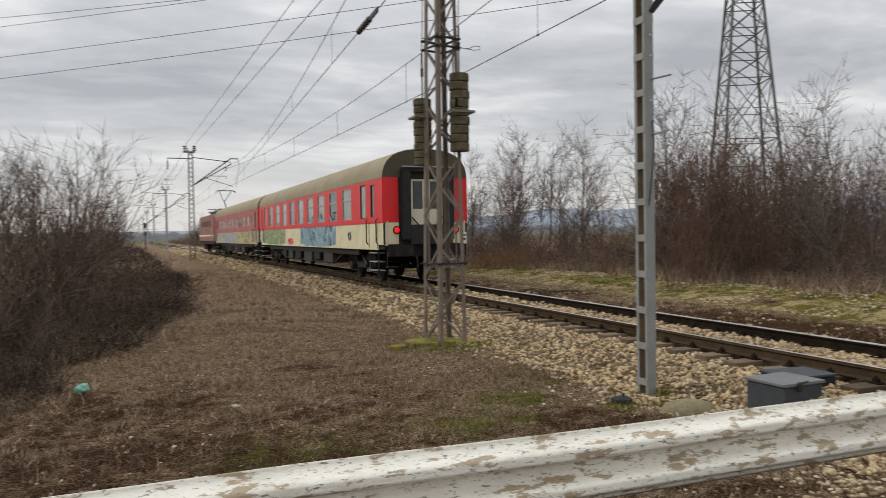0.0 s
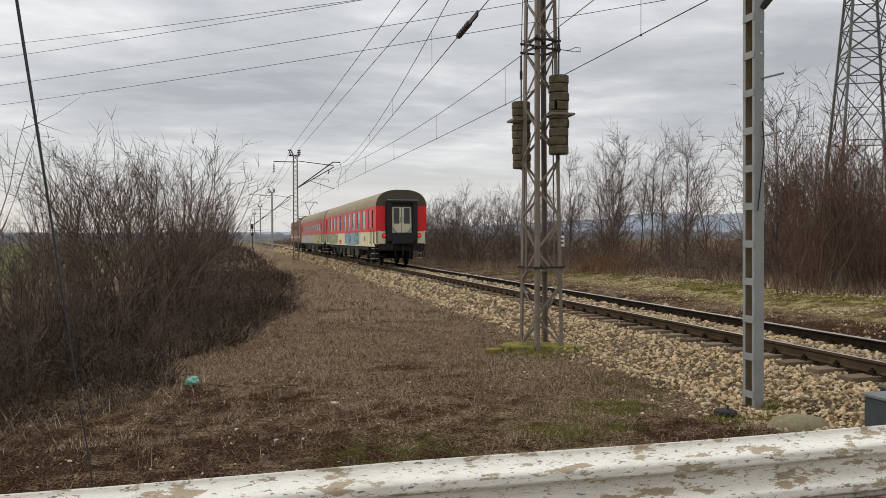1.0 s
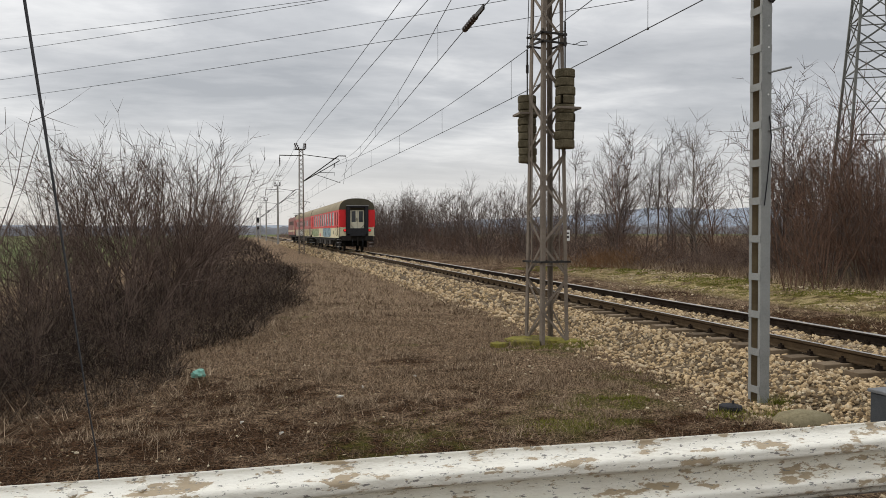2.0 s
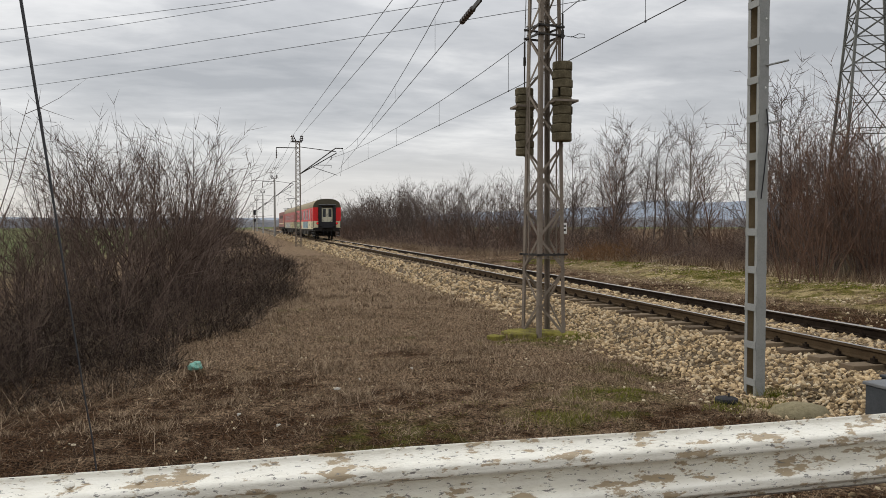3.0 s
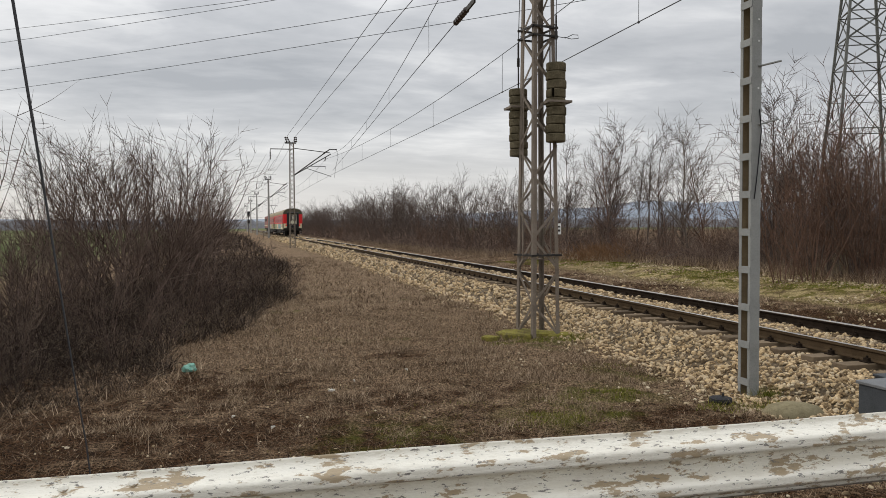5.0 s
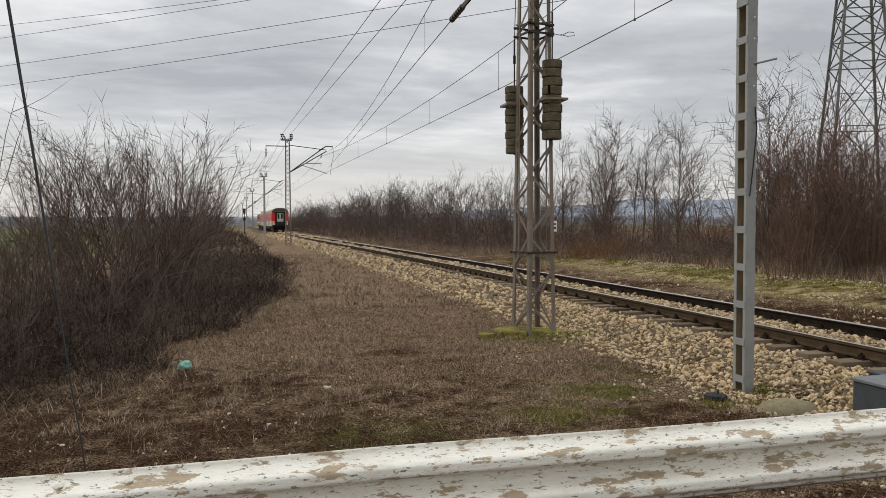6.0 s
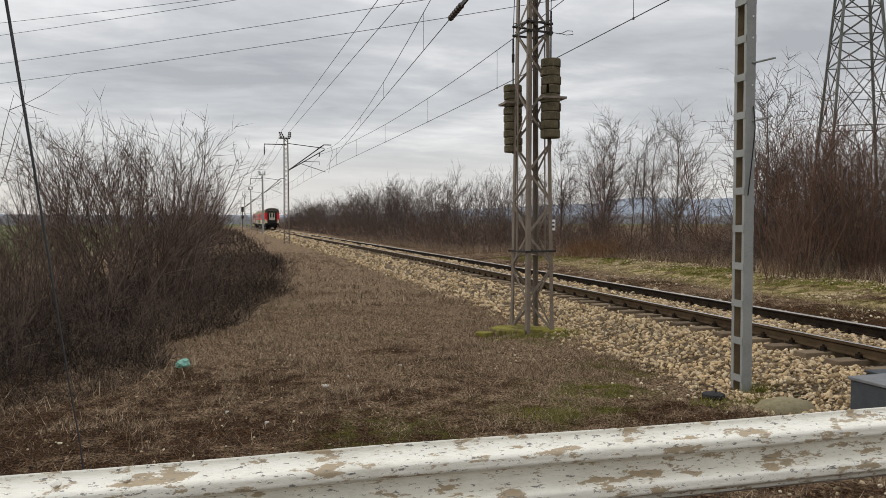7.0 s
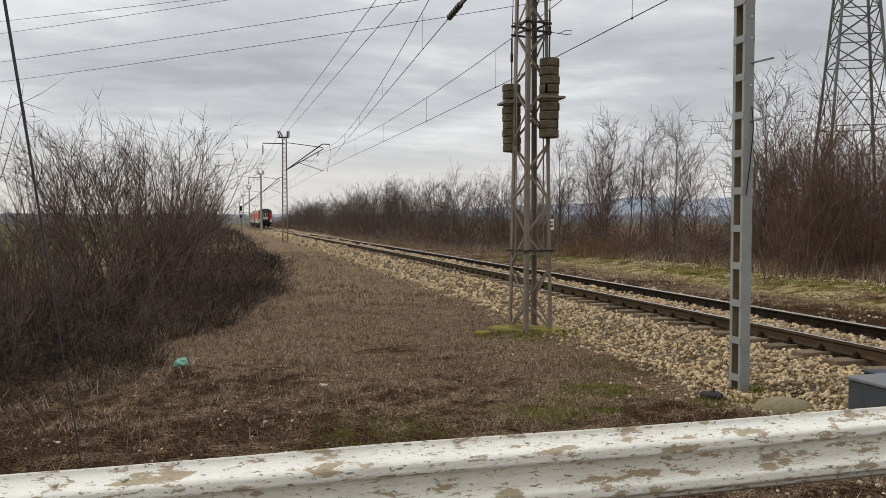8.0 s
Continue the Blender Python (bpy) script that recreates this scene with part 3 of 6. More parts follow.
track = thing("railway_track", pose(0, 0, 0), "single railway track with rusty rails on old sleepers", "railway track", kind="structure")
build_rails(track)
build_hills()
build_distant_woods()


# ---------------------------------------------------------------- masts, posts and wires
def lattice(parent, s0, s1, h, bays, leg=0.075, thick=0.009, brace=0.045, mat=STEEL, z0=0.0, ease=0.0):
    """Four tapering angle-iron legs with zigzag braces on each face; side s0 at the foot, s1 at the top; ease shortens the bays upwards."""
    def corner(i, z):
        s = (s0 + (s1 - s0) * z / h) / 2
        return Vector((s * (-1, 1, 1, -1)[i], s * (-1, -1, 1, 1)[i], z + z0))
    for i in range(4):
        c = corner(i, 0)
        inn = (Vector((-1 if c.x > 0 else 1, 0, 0)), Vector((0, -1 if c.y > 0 else 1, 0)))
        part("mast_leg", Shape().angle_iron(c, corner(i, h), leg, thick, inn), mat, parent)
    for i in range(4):
        j = (i + 1) % 4
        for k in range(bays):
            za, zb = (h * ((1 + ease) * f - ease * f * f) for f in (k / bays, (k + 1) / bays))
            odd = (k + i) % 2
            p, q = (corner(i, za), corner(j, zb)) if odd else (corner(j, za), corner(i, zb))
            mid = (p + q) / 2
            out = Vector((mid.x, mid.y, 0)).normalized()
            part("brace", Shape().bar(p, q, brace, 0.007, up=out), mat, parent)


def build_weight_stack(name, at, z0, z1, r, guide, label):
    """A stack of mossy concrete discs on a rod, held by a steel clamp."""
    t = thing(name, pose(at[0], at[1], 0), label, "tension weight", "tension weights on the mast")
    n = 9
    h = (z1 - z0) / n
    rnd = random.Random(int(z0 * 100))
    for k in range(n):
        dx, dy = rnd.uniform(-0.008, 0.008), rnd.uniform(-0.008, 0.008)
        a, b = z0 + k * h + 0.006, z0 + (k + 1) * h - 0.006
        s = Shape()
        gap = rnd.choice((-0.6, -0.9, 2.5, 4.0)) if k in (1, 3, 5) else 2.2
        seg = 22
        half = 0.14
        ring = []
        for i in range(seg + 1):
            ang = gap + half + (2 * math.pi - 2 * half) * i / seg
            rr = r * rnd.uniform(0.955, 1.02)
            ring.append((rr * math.cos(ang), rr * math.sin(ang)))
        inner = [(0.035 * math.cos(gap + 0.9), 0.035 * math.sin(gap + 0.9)), (0.035 * math.cos(gap - 0.9), 0.035 * math.sin(gap - 0.9))]
        poly = ring + [inner[1], inner[0]]
        m = len(poly)
        rows = [(0.955, a), (1, a + 0.016), (1, b - 0.016), (0.955, b)]
        for f, z in rows:
            s.v += [(x * f + dx, y * f + dy, z) for x, y in poly]
        for q in range(3):
            s.f += [(q * m + i, q * m + (i + 1) % m, (q + 1) * m + (i + 1) % m, (q + 1) * m + i) for i in range(m)]
        s.f += [tuple(range(m))[::-1], tuple(range(3 * m, 4 * m))]
        part("weight_disc", s, WEIGHT, t)
    zc = z0 + (z1 - z0) * 0.50 if z0 > 3.4 else z0 + (z1 - z0) * 0.72
    part("clamp", Shape().box(0, -r - 0.02, zc, 2 * r + 0.09, 0.025, 0.04, c=0.005).box(0, r + 0.02, zc, 2 * r + 0.09, 0.025, 0.04, c=0.005)
         .box(-r - 0.03, 0, zc, 0.02, 2 * r, 0.04).box(r + 0.03, 0, zc, 0.02, 2 * r, 0.04), STEEL, t, "pale steel clamp")
    rod = Shape().rod([(0, 0, z0 - 0.02), (0, 0, z1 + 0.45)], 0.014, 8)
    part("hanger_rod", rod, STEEL_DARK, t)
    link = Shape().box(0, 0, z1 + 0.50, 0.05, 0.035, 0.16, c=0.01)
    link.rod([(0, 0, z1 + 0.56), (0, 0, z1 + 0.86)], 0.017, 6)
    part("turnbuckle", link, STEEL_DARK, t)
    part("hoist_rope", Shape().rod([(0, 0, z1 + 0.84), (guide[0], guide[1], guide[2])], 0.008, 5), WIRE, t)
    return t


MAST_X, MAST_Y, MAST_YAW = 5.15, 13.15, 11.6


def build_tension_mast():
    t = thing("tension_mast", pose(MAST_X, MAST_Y, 0, 0, 0, MAST_YAW), "weathered steel lattice mast anchoring the overhead line", "mast")
    lattice(t, 0.585, 0.325, 10.2, 22, leg=0.075, brace=0.046, ease=0.35)
    for z, w in ((1.50, 0.66), (5.48, 0.56), (5.64, 0.56)):
        f = Shape()
        s = (0.585 - 0.26 * z / 10.2) / 2 + 0.02
        for a, b in (((-w / 2, -s), (w / 2, -s)), ((-w / 2, s), (w / 2, s)), ((-s, -w / 2), (-s, w / 2)), ((s, -w / 2), (s, w / 2))):
            f.bar((a[0], a[1], z), (b[0], b[1], z), 0.025, 0.035)
        part("collar", f, STEEL_DARK, t, "dark bolted steel collar")
    for z in (1.42, 5.70):
        part("diaphragm", Shape().bar((-0.24, -0.24, z), (0.24, 0.24, z), 0.05, 0.01).bar((-0.24, 0.24, z), (0.24, -0.24, z), 0.05, 0.01), STEEL, t)
    part("pulley_bracket", Shape().box(0.30, 0, 7.4, 0.5, 0.10, 0.10), STEEL_DARK, t)
    part("pulley_bracket", Shape().box(-0.30, 0, 7.05, 0.5, 0.10, 0.10), STEEL_DARK, t)
    for sx, z in ((0.42, 7.4), (-0.38, 7.05)):
        w = Shape().lathe(0, 0, [(0.02, -0.03), (0.16, -0.03), (0.15, 0), (0.16, 0.03), (0.02, 0.03)], 20)
        part("pulley", w, STEEL_DARK, t, m=pose(sx, 0, z, 90, 0, 0))
    part("cross_arm", Shape().box(0, 0, 9.9, 1.3, 0.09, 0.09), STEEL_DARK, t)
    # guide rods for the weights
    part("guide_rod", Shape().rod([(0.32, 0.05, 1.5), (0.30, 0.05, 5.75)], 0.013, 6), STEEL, t)
    part("guide_rod", Shape().rod([(-0.36, -0.06, 1.5), (-0.34, -0.06, 5.6)], 0.013, 6), STEEL, t)
    # small white plate with a dark mark
    part("marker_plate", Shape().box(0.30, -0.25, 1.98, 0.09, 0.006, 0.20, c=0.002), PLATE, t, "small white enamel marker plate")
    for z, h in ((2.02, 0.03), (1.95, 0.04)):
        part("marker_bar", Shape().box(0.30, -0.256, z, 0.05, 0.004, h), STEEL_DARK, t, "dark mark")
    return t


PLATE = material("white_enamel", [(0.60, 0.60, 0.58), (0.72, 0.72, 0.70)], 20, 0.4, 0, 0, 60)


def build_mast_foot():
    t = thing("mast_foundation", pose(MAST_X, MAST_Y, 0), "low mossy broken concrete foundation under the mast", "foundation", kind="structure")
    rnd = random.Random(8)
    for x, y, r, h in ((-0.05, 0.08, 0.48, 0.075), (-0.48, -0.27, 0.30, 0.095), (-0.98, -0.22, 0.20, 0.06), (0.36, -0.22, 0.28, 0.05), (-0.42, 0.32, 0.30, 0.06)):
        s = Shape()
        n = 7
        tilt = rnd.uniform(-0.10, 0.10)
        outline = [(r * rnd.uniform(0.75, 1.1) * math.cos(2 * math.pi * i / n), 0.75 * r * rnd.uniform(0.75, 1.1) * math.sin(2 * math.pi * i / n)) for i in range(n)]
        for f, z in ((1.04, -0.12), (1.0, h * 0.7), (0.9, h), (0.5, h * 1.12)):
            s.v += [(x + px * f, y + py * f, z + tilt * px + rnd.uniform(-0.012, 0.012)) for px, py in outline]
        for q in range(3):
            s.f += [(q * n + i, q * n + (i + 1) % n, (q + 1) * n + (i + 1) % n, (q + 1) * n + i) for i in range(n)]
        s.f.append(tuple(range(3 * n, 4 * n)))
        part("slab", s, MOSS_SLAB, t)


POST = (5.775, 7.86)


def build_gate_post():
    t = thing("lattice_post", pose(POST[0], POST[1], -0.05, 0, 0, 0), "grey painted steel post of two channels joined by batten plates", "post")
    H, W, D, fl, th = 5.6, 0.128, 0.222, 0.05, 0.008
    for sy in (-1, 1):
        prof = [(-W / 2, 0), (W / 2, 0), (W / 2, fl), (W / 2 - th, fl), (W / 2 - th, th), (-W / 2 + th, th), (-W / 2 + th, fl), (-W / 2, fl)]
        s = Shape().extrude(prof, (0, sy * D / 2, 0), (0, sy * D / 2, H), (1, 0, 0), (0, -sy, 0))
        ch = soften(part("channel", s, POST_GREY, t), 0.003)
        part("inner_lining", Shape().box(0, sy * (D / 2 - th - 0.003), H / 2, W - 2 * th - 0.004, 0.003, H - 0.02), POST_INNER, ch, "rust-stained inner face")
    k = 0
    z = 0.22
    while z < H:
        for sx in (-1, 1):
            part("batten", Shape().box(sx * (W / 2 + 0.004), 0, z, 0.008, D - 0.012, 0.085, c=0.002), POST_GREY, t)
        z += 0.447
        k += 1
    for z, L in ((3.28, 0.26), (3.96, 0.30)):
        part("step_iron", Shape().rod([(0.02, -D / 2, z), (0.05, -D / 2 - 0.02, z), (0.05 + L * 0.8, -D / 2 - 0.05, z + 0.06)], 0.013, 6), POST_GREY, t)
    part("cable", Shape().rod([(0.03, -D / 2 - 0.012, 3.45), (0.045, -D / 2 - 0.03, 3.2), (-0.01, -D / 2 - 0.035, 2.7), (-0.03, -D / 2 - 0.012, 2.4)], 0.007, 5), RUBBER, t)
    for z in (4.25, 4.5, 3.7):
        part("bolt_hole", Shape().lathe(0, 0, [(0.001, -0.002), (0.012, -0.002), (0.012, 0.002), (0.001, 0.002)], 8), PLATE, t, m=pose(0.02, -D / 2 - 0.003, z, 90, 0, 0))
    # dark strut and head at the top
    part("strut", Shape().bar((0.03, -0.10, 4.78), (0.34, -0.16, 5.25), 0.06, 0.05).bar((0.07, -0.10, 4.78), (0.46, -0.16, 5.25), 0.03, 0.03), STEEL_DARK, t, "dark diagonal strut")
    part("cross_beam", Shape().box(0.12, 0, 5.30, 0.95, 0.30, 0.10, c=0.01), STEEL_DARK, t, "dark steel head beam")
    part("foot_plate", Shape().box(0, 0, 0.03, 0.30, 0.40, 0.04, c=0.006), STEEL_DARK, t)
    return t


def insulator_shape(s, p, q, r=0.06, n=5):
    """A string of porcelain discs from p to q."""
    p, q = Vector(p), Vector(q)
    pts, rad = [], []
    for k in range(n):
        for f, rr in ((0.0, 0.3), (0.25, 1.0), (0.6, 1.0), (0.85, 0.35)):
            pts.append(p + (q - p) * ((k + f) / n))
            rad.append(r * rr)
    return s.rod(pts, rad, 10)


def build_line_mast(y, concrete, name_label):
    """A mast beside the line with its cantilever over the track."""
    x = line_x(y) - (3.45 if not concrete else 2.95)
    t = thing("line_mast", pose(x, y, land(x, y) - 0.05), name_label, "mast", "masts along the line")
    H = 9.85
    if concrete:
        part("pole", Shape().rod([(0, 0, 0), (0, 0, H)], [0.20, 0.13], 14), CONCRETE, t, "round grey concrete pole")
    else:
        lattice(t, 0.55, 0.42, H, 24, leg=0.08, brace=0.045)
    reach = line_x(y) - x
    up = RAIL_Z + 6.13
    # two raking tubes, the tie above them, and the arms that hold the contact wire
    part("bracket_tube", Shape().rod([(0.2, 0, 6.85), (reach + 0.05, 0, 9.30), (reach + 0.75, 0, 9.30)], 0.05, 8), STEEL_DARK, t)
    part("bracket_tube", Shape().rod([(0.2, 0.3, 6.85), (reach + 0.2, 0.3, 8.90)], 0.042, 8), STEEL_DARK, t)
    part("top_tie", Shape().rod([(0.2, 0, 9.35), (reach + 0.1, 0, 8.98)], 0.036, 8), STEEL_DARK, t)
    part("registration_arm", Shape().rod([(1.6, 0.3, 7.72), (reach - 0.3, 0.3, 7.72), (reach - 0.36, 0.3, 7.45)], 0.03, 6), STEEL_DARK, t)
    part("registration_arm", Shape().rod([(1.2, 0, 7.55), (reach + 0.2, 0, up + 0.14)], 0.028, 6), STEEL_DARK, t)
    part("insulator", insulator_shape(Shape(), (reach - 0.55, 0, 8.88), (reach - 0.2, 0, 9.12), 0.08), INSULATOR, t)
    part("insulator", insulator_shape(Shape(), (reach - 0.3, 0.3, 8.60), (reach - 0.36, 0.3, 8.2), 0.06), INSULATOR, t)
    part("dropper", Shape().rod([(reach + 0.7, 0, 9.3), (reach + 0.85, 0, 8.6), (reach + 0.62, 0, 7.7), (reach + 0.5, 0, up + 0.05)], 0.016, 5), WIRE, t)
    part("feeder_arm", Shape().box(-1.0, 0, 9.25, 1.95, 0.08, 0.08).rod([(-1.95, 0, 9.25), (-1.95, 0, 8.4)], 0.03, 6), STEEL_DARK, t)
    part("insulator", insulator_shape(Shape(), (-1.95, 0, 9.0), (-1.95, 0, 8.25), 0.07), INSULATOR, t)
    part("cross_arm", Shape().box(-0.1, 0, H - 0.02, 1.0, 0.12, 0.12), STEEL_DARK, t)
    for sx, tip in ((-0.42, -0.62), (-0.18, -0.46), (0.28, 0.28), (0.42, 0.42)):
        part("insulator", insulator_shape(Shape(), (sx, 0, H + 0.05), (tip, 0, H + 0.58), 0.085, 3), INSULATOR, t)
    return t


def sagging(s, p, q, sag, r, n=14):
    p, q = Vector(p), Vector(q)
    pts = []
    for i in range(n + 1):
        f = i / n
        c = p + (q - p) * f
        c.z -= sag * 4 * f * (1 - f)
        pts.append(c)
    return s.rod(pts, r, 5, cap=False)


def wire_thing(name, shape, label, category="wire"):
    return tagged(part(name, shape, WIRE), label, category)


MASTS_Y = (72.0, 129.0, 189.0, 249.0, 309.0)


def build_wires():
    CW = RAIL_Z + 6.13
    stops = [-48.0, MAST_Y] + list(MASTS_Y)

    def run(zig):
        return lambda y: Vector((line_x(y) + zig(y), y, CW))

    def zig(y):
        k = (y - MAST_Y) / 59.0
        return 0.28 * math.cos(math.pi * k)
    contact = run(zig)
    c = Shape()
    ys = axis([(-48, 20, 8), (20, 110, 4), (110, 309, 12)])
    c.rod([contact(y) for y in ys], 0.012, 5, cap=False)
    wire_thing("contact_wire", c, "dark copper contact wire above the track")
    # carrying wire and droppers, span by span
    drop, carry = Shape(), Shape()
    pts = []
    for a, b in zip(stops, stops[1:]):
        for i in range(12):
            f = i / 12
            y = a + (b - a) * f
            sag = 4 * f * (1 - f)
            p = contact(y) + Vector((0, 0, 1.75 - 0.75 * sag))
            pts.append(p)
    pts.append(contact(stops[-1]) + Vector((0, 0, 1.75)))
    carry.rod(pts, 0.012, 5, cap=False)
    tcat = wire_thing("catenary_wire", carry, "dark sagging carrying wire with droppers")
    for i in range(-6, 19):
        y = 15.6 + 9.2 * i
        for a, b in zip(stops, stops[1:]):
            if not a + 1.5 < y < b - 1.5:
                continue
            f = (y - a) / (b - a)
            sag = 4 * f * (1 - f)
            p = contact(y)
            part("dropper", Shape().rod([p, p + Vector((0, 0, 1.75 - 0.75 * sag))], 0.007, 4, cap=False), WIRE, tcat)
            part("clip", Shape().box(p.x, p.y, p.z, 0.03, 0.05, 0.05), STEEL_DARK, tcat)
    # the older section that ends at the lattice mast
    m2 = Vector((line_x(72) + 0.35, 72, 0))
    low_end, high_end = Vector((MAST_X + 0.07, MAST_Y + 0.3, 7.62)), Vector((MAST_X + 0.07, MAST_Y + 0.3, 9.7))
    e1, e2 = m2 + Vector((0, 0, 7.3)), m2 + Vector((0, 0, 8.9))
    s = Shape()
    sagging(s, low_end, e1, 0.0, 0.013)
    t1 = wire_thing("anchored_contact_wire", s, "contact wire drawn aside to the tension mast")
    a, b = low_end.lerp(e1, 0.092), low_end.lerp(e1, 0.115)
    ins = insulator_shape(Shape(), a, b, 0.085, 6)
    part("insulator", ins, INSULATOR, t1, "dark ribbed insulator")
    part("yoke", Shape().bar(low_end.lerp(e1, 0.078), low_end.lerp(e1, 0.092), 0.05, 0.12), STEEL_DARK, t1)
    s = Shape()
    sagging(s, high_end, e2, 1.35, 0.012)
    t2 = wire_thing("anchored_carrying_wire", s, "carrying wire running up to the tension mast")
    for f in (0.18, 0.34, 0.5, 0.66):
        p, q = low_end.lerp(e1, f), high_end.lerp(e2, f)
        q.z -= 1.35 * 4 * f * (1 - f)
        part("dropper", Shape().rod([p, q], 0.006, 4, cap=False), WIRE, t2)
    # feeders on the mast heads
    for dx in (-0.45, 0.45):
        feeder = thing("feeder_wire", pose(0, 0, 0), "dark feeder wire along the mast heads", "wire")
        prev = Vector((MAST_X + (-0.1 if dx < 0 else 0.25), MAST_Y, 9.75 if dx < 0 else 9.1))
        part("span", sagging(Shape(), Vector((prev.x + 0.2, -46, 10.2)), prev, 0.5, 0.010), WIRE, feeder)
        for y in MASTS_Y:
            q = Vector((line_x(y) - (3.45 if y == 72 else 2.95) + dx * 0.85, y, 10.45))
            part("span", sagging(Shape(), prev, q, 0.0 if y == 72 else 0.45, 0.014), WIRE, feeder)
            prev = q
    # return wire on the arms behind the masts
    wire = thing("return_wire", pose(0, 0, 0), "dark return wire behind the masts", "wire")
    prev = None
    for y in MASTS_Y:
        q = Vector((line_x(y) - (3.45 if y == 72 else 2.95) - 1.95, y, 8.25))
        if prev is not None:
            part("span", sagging(Shape(), prev, q, 0.4, 0.010), WIRE, wire)
        prev = q
    # loose end of wire curled beside the weights
    s = Shape()
    s.rod([(5.55, 13.2, 5.55), (5.72, 13.2, 5.53), (5.86, 13.2, 5.60), (5.97, 13.2, 5.60), (5.98, 13.2, 5.54), (5.84, 13.2, 5.52), (5.70, 13.2, 5.545)], 0.007, 5)
    wire_thing("wire_tail", s, "loose curled end of wire by the weights")


def build_signal():
    """A slim signal far down the line beside the thicket."""
    t = thing("railway_signal", pose(-0.35, 150.0, 0.0), "slim railway signal with two black heads far down the line", "signal")
    part("pole", Shape().rod([(0, 0, 0), (0, 0, 4.9)], 0.07, 8), STEEL_DARK, t)
    for z, h in ((4.4, 1.0), (2.9, 0.6)):
        head = soften(part("signal_head", Shape().box(0, -0.12, z, 0.45, 0.18, h), RUBBER, t, "black signal head"), 0.05)
        part("hood", Shape().box(0, -0.28, z + h * 0.25, 0.22, 0.16, 0.05), RUBBER, head)


PYLON_AT = (43.05, 45.95)


def build_pylon():
    t = thing("transmission_tower", pose(PYLON_AT[0], PYLON_AT[1], 0.2, 0, 0, -27), "tall grey steel lattice transmission tower behind the scrub", "pylon")
    lv = [0, 4.4, 8.6, 13.2, 15.1, 17.0, 18.9, 20.6, 22.2, 23.8, 25.4, 27.0]

    def half(z):
        return 2.58 - 0.078 * z
    cs = ((-1, -1), (1, -1), (1, 1), (-1, 1))
    for sx, sy in cs:
        s = Shape().bar((sx * half(0), sy * half(0), 0), (sx * half(lv[-1]), sy * half(lv[-1]), lv[-1]), 0.17, 0.17)
        part("leg", s, PYLON, t)
    for i in range(4):
        a, b = cs[i], cs[(i + 1) % 4]
        for za, zb in zip(lv, lv[1:]):
            ha, hb = half(za), half(zb)
            A, B = Vector((a[0] * ha, a[1] * ha, za)), Vector((b[0] * ha, b[1] * ha, za))
            C, D = Vector((a[0] * hb, a[1] * hb, zb)), Vector((b[0] * hb, b[1] * hb, zb))
            s = Shape()
            s.bar(A, D, 0.065, 0.065).bar(B, C, 0.065, 0.065).bar(C, D, 0.07, 0.07)
            mid = (A + B + C + D) / 4
            if zb - za > 2.5:
                for P, Q in ((A, C), (B, D)):
                    s.bar(P.lerp(Q, 0.5), mid.lerp((P + Q) / 2, 0.05), 0.045, 0.045)
            part("bracing_panel", s, PYLON, t)
    for z, L in ((20.6, 5.2), (23.4, 4.4), (26.2, 3.6)):
        for sx in (-1, 1):
            h = half(z)
            s = Shape()
            for sy in (-1, 1):
                s.bar((sx * h, sy * h, z), (sx * L, 0, z + 0.2), 0.12, 0.12).bar((sx * h, sy * h, z + 1.2), (sx * L, 0, z + 0.2), 0.10, 0.10)
            part("cross_arm", s, PYLON, t)
    return t


def build_power_lines():
    for (z0, x1, y1, z1) in ((21.56, -105.0, 184.0, 23.3), (23.2, -105.0, 184.0, 27.0), (25.6, -105.0, 184.0, 32.2), (24.5, -105.0, 184.0, 36.6)):
        s = Shape()
        sagging(s, (41.9, 47.0, z0), (x1, y1, z1), 1.5, 0.028, 20)
        wire_thing("power_line", s, "high-voltage conductor crossing the grey sky", "power line")


def build_guard_rail():
    t = thing("guard_rail", pose(0, 2.80, 0.45), "white crash barrier beam with peeling paint beside the crossing", "guard rail")
    s = Shape()
    n = 44
    prof = []
    for i in range(n + 1):
        f = i / n
        d = 0.5 - 0.5 * math.cos(4 * math.pi * f)
        d = min(1, max(0, (d - 0.08) / 0.84))
        d = d * d * (3 - 2 * d)
        prof.append((-0.082 * d, 0.75 - 0.312 * f))
    th = 0.004
    back = [(a + th, b) for a, b in prof][::-1]
    xs = axis([(-7, 9, 0.5)])
    loop = prof + back
    m = len(loop)
    for x in xs:
        w = noise.noise(Vector((x * 0.8, 1, 4))) * 0.006
        s.v += [(x, a + w, b + w) for a, b in loop]
    for j in range(len(xs) - 1):
        s.f += [(j * m + i, j * m + (i + 1) % m, (j + 1) * m + (i + 1) % m, (j + 1) * m + i) for i in range(m)]
    s.f += [tuple(range(m))[::-1], tuple(range((len(xs) - 1) * m, len(xs) * m))]
    beam = part("beam", s, BARREL_PAINT, t, smooth=True)
    # A thin darker strip follows the beam's lower edge.
    part("rusty_edge", Shape().box(1, -0.0085, 0.4395, 16, 0.004, 0.004), STEEL, beam, "thin dark strip along the lower edge")
    for x in (-0.62, -0.40):
        part("bolt", Shape().lathe(0, 0, [(0.001, 0), (0.017, 0), (0.014, 0.004), (0.006, 0.007), (0.001, 0.007)], 12), BARREL_PAINT, beam,
             m=pose(x, -0.045, 0.722, 50, 0, 0))
    for x in (-4.4, 4.6):
        part("barrier_post", Shape().box(x, 0.12, 0.20, 0.10, 0.14, 1.04, c=0.01), STEEL, t)
    return t


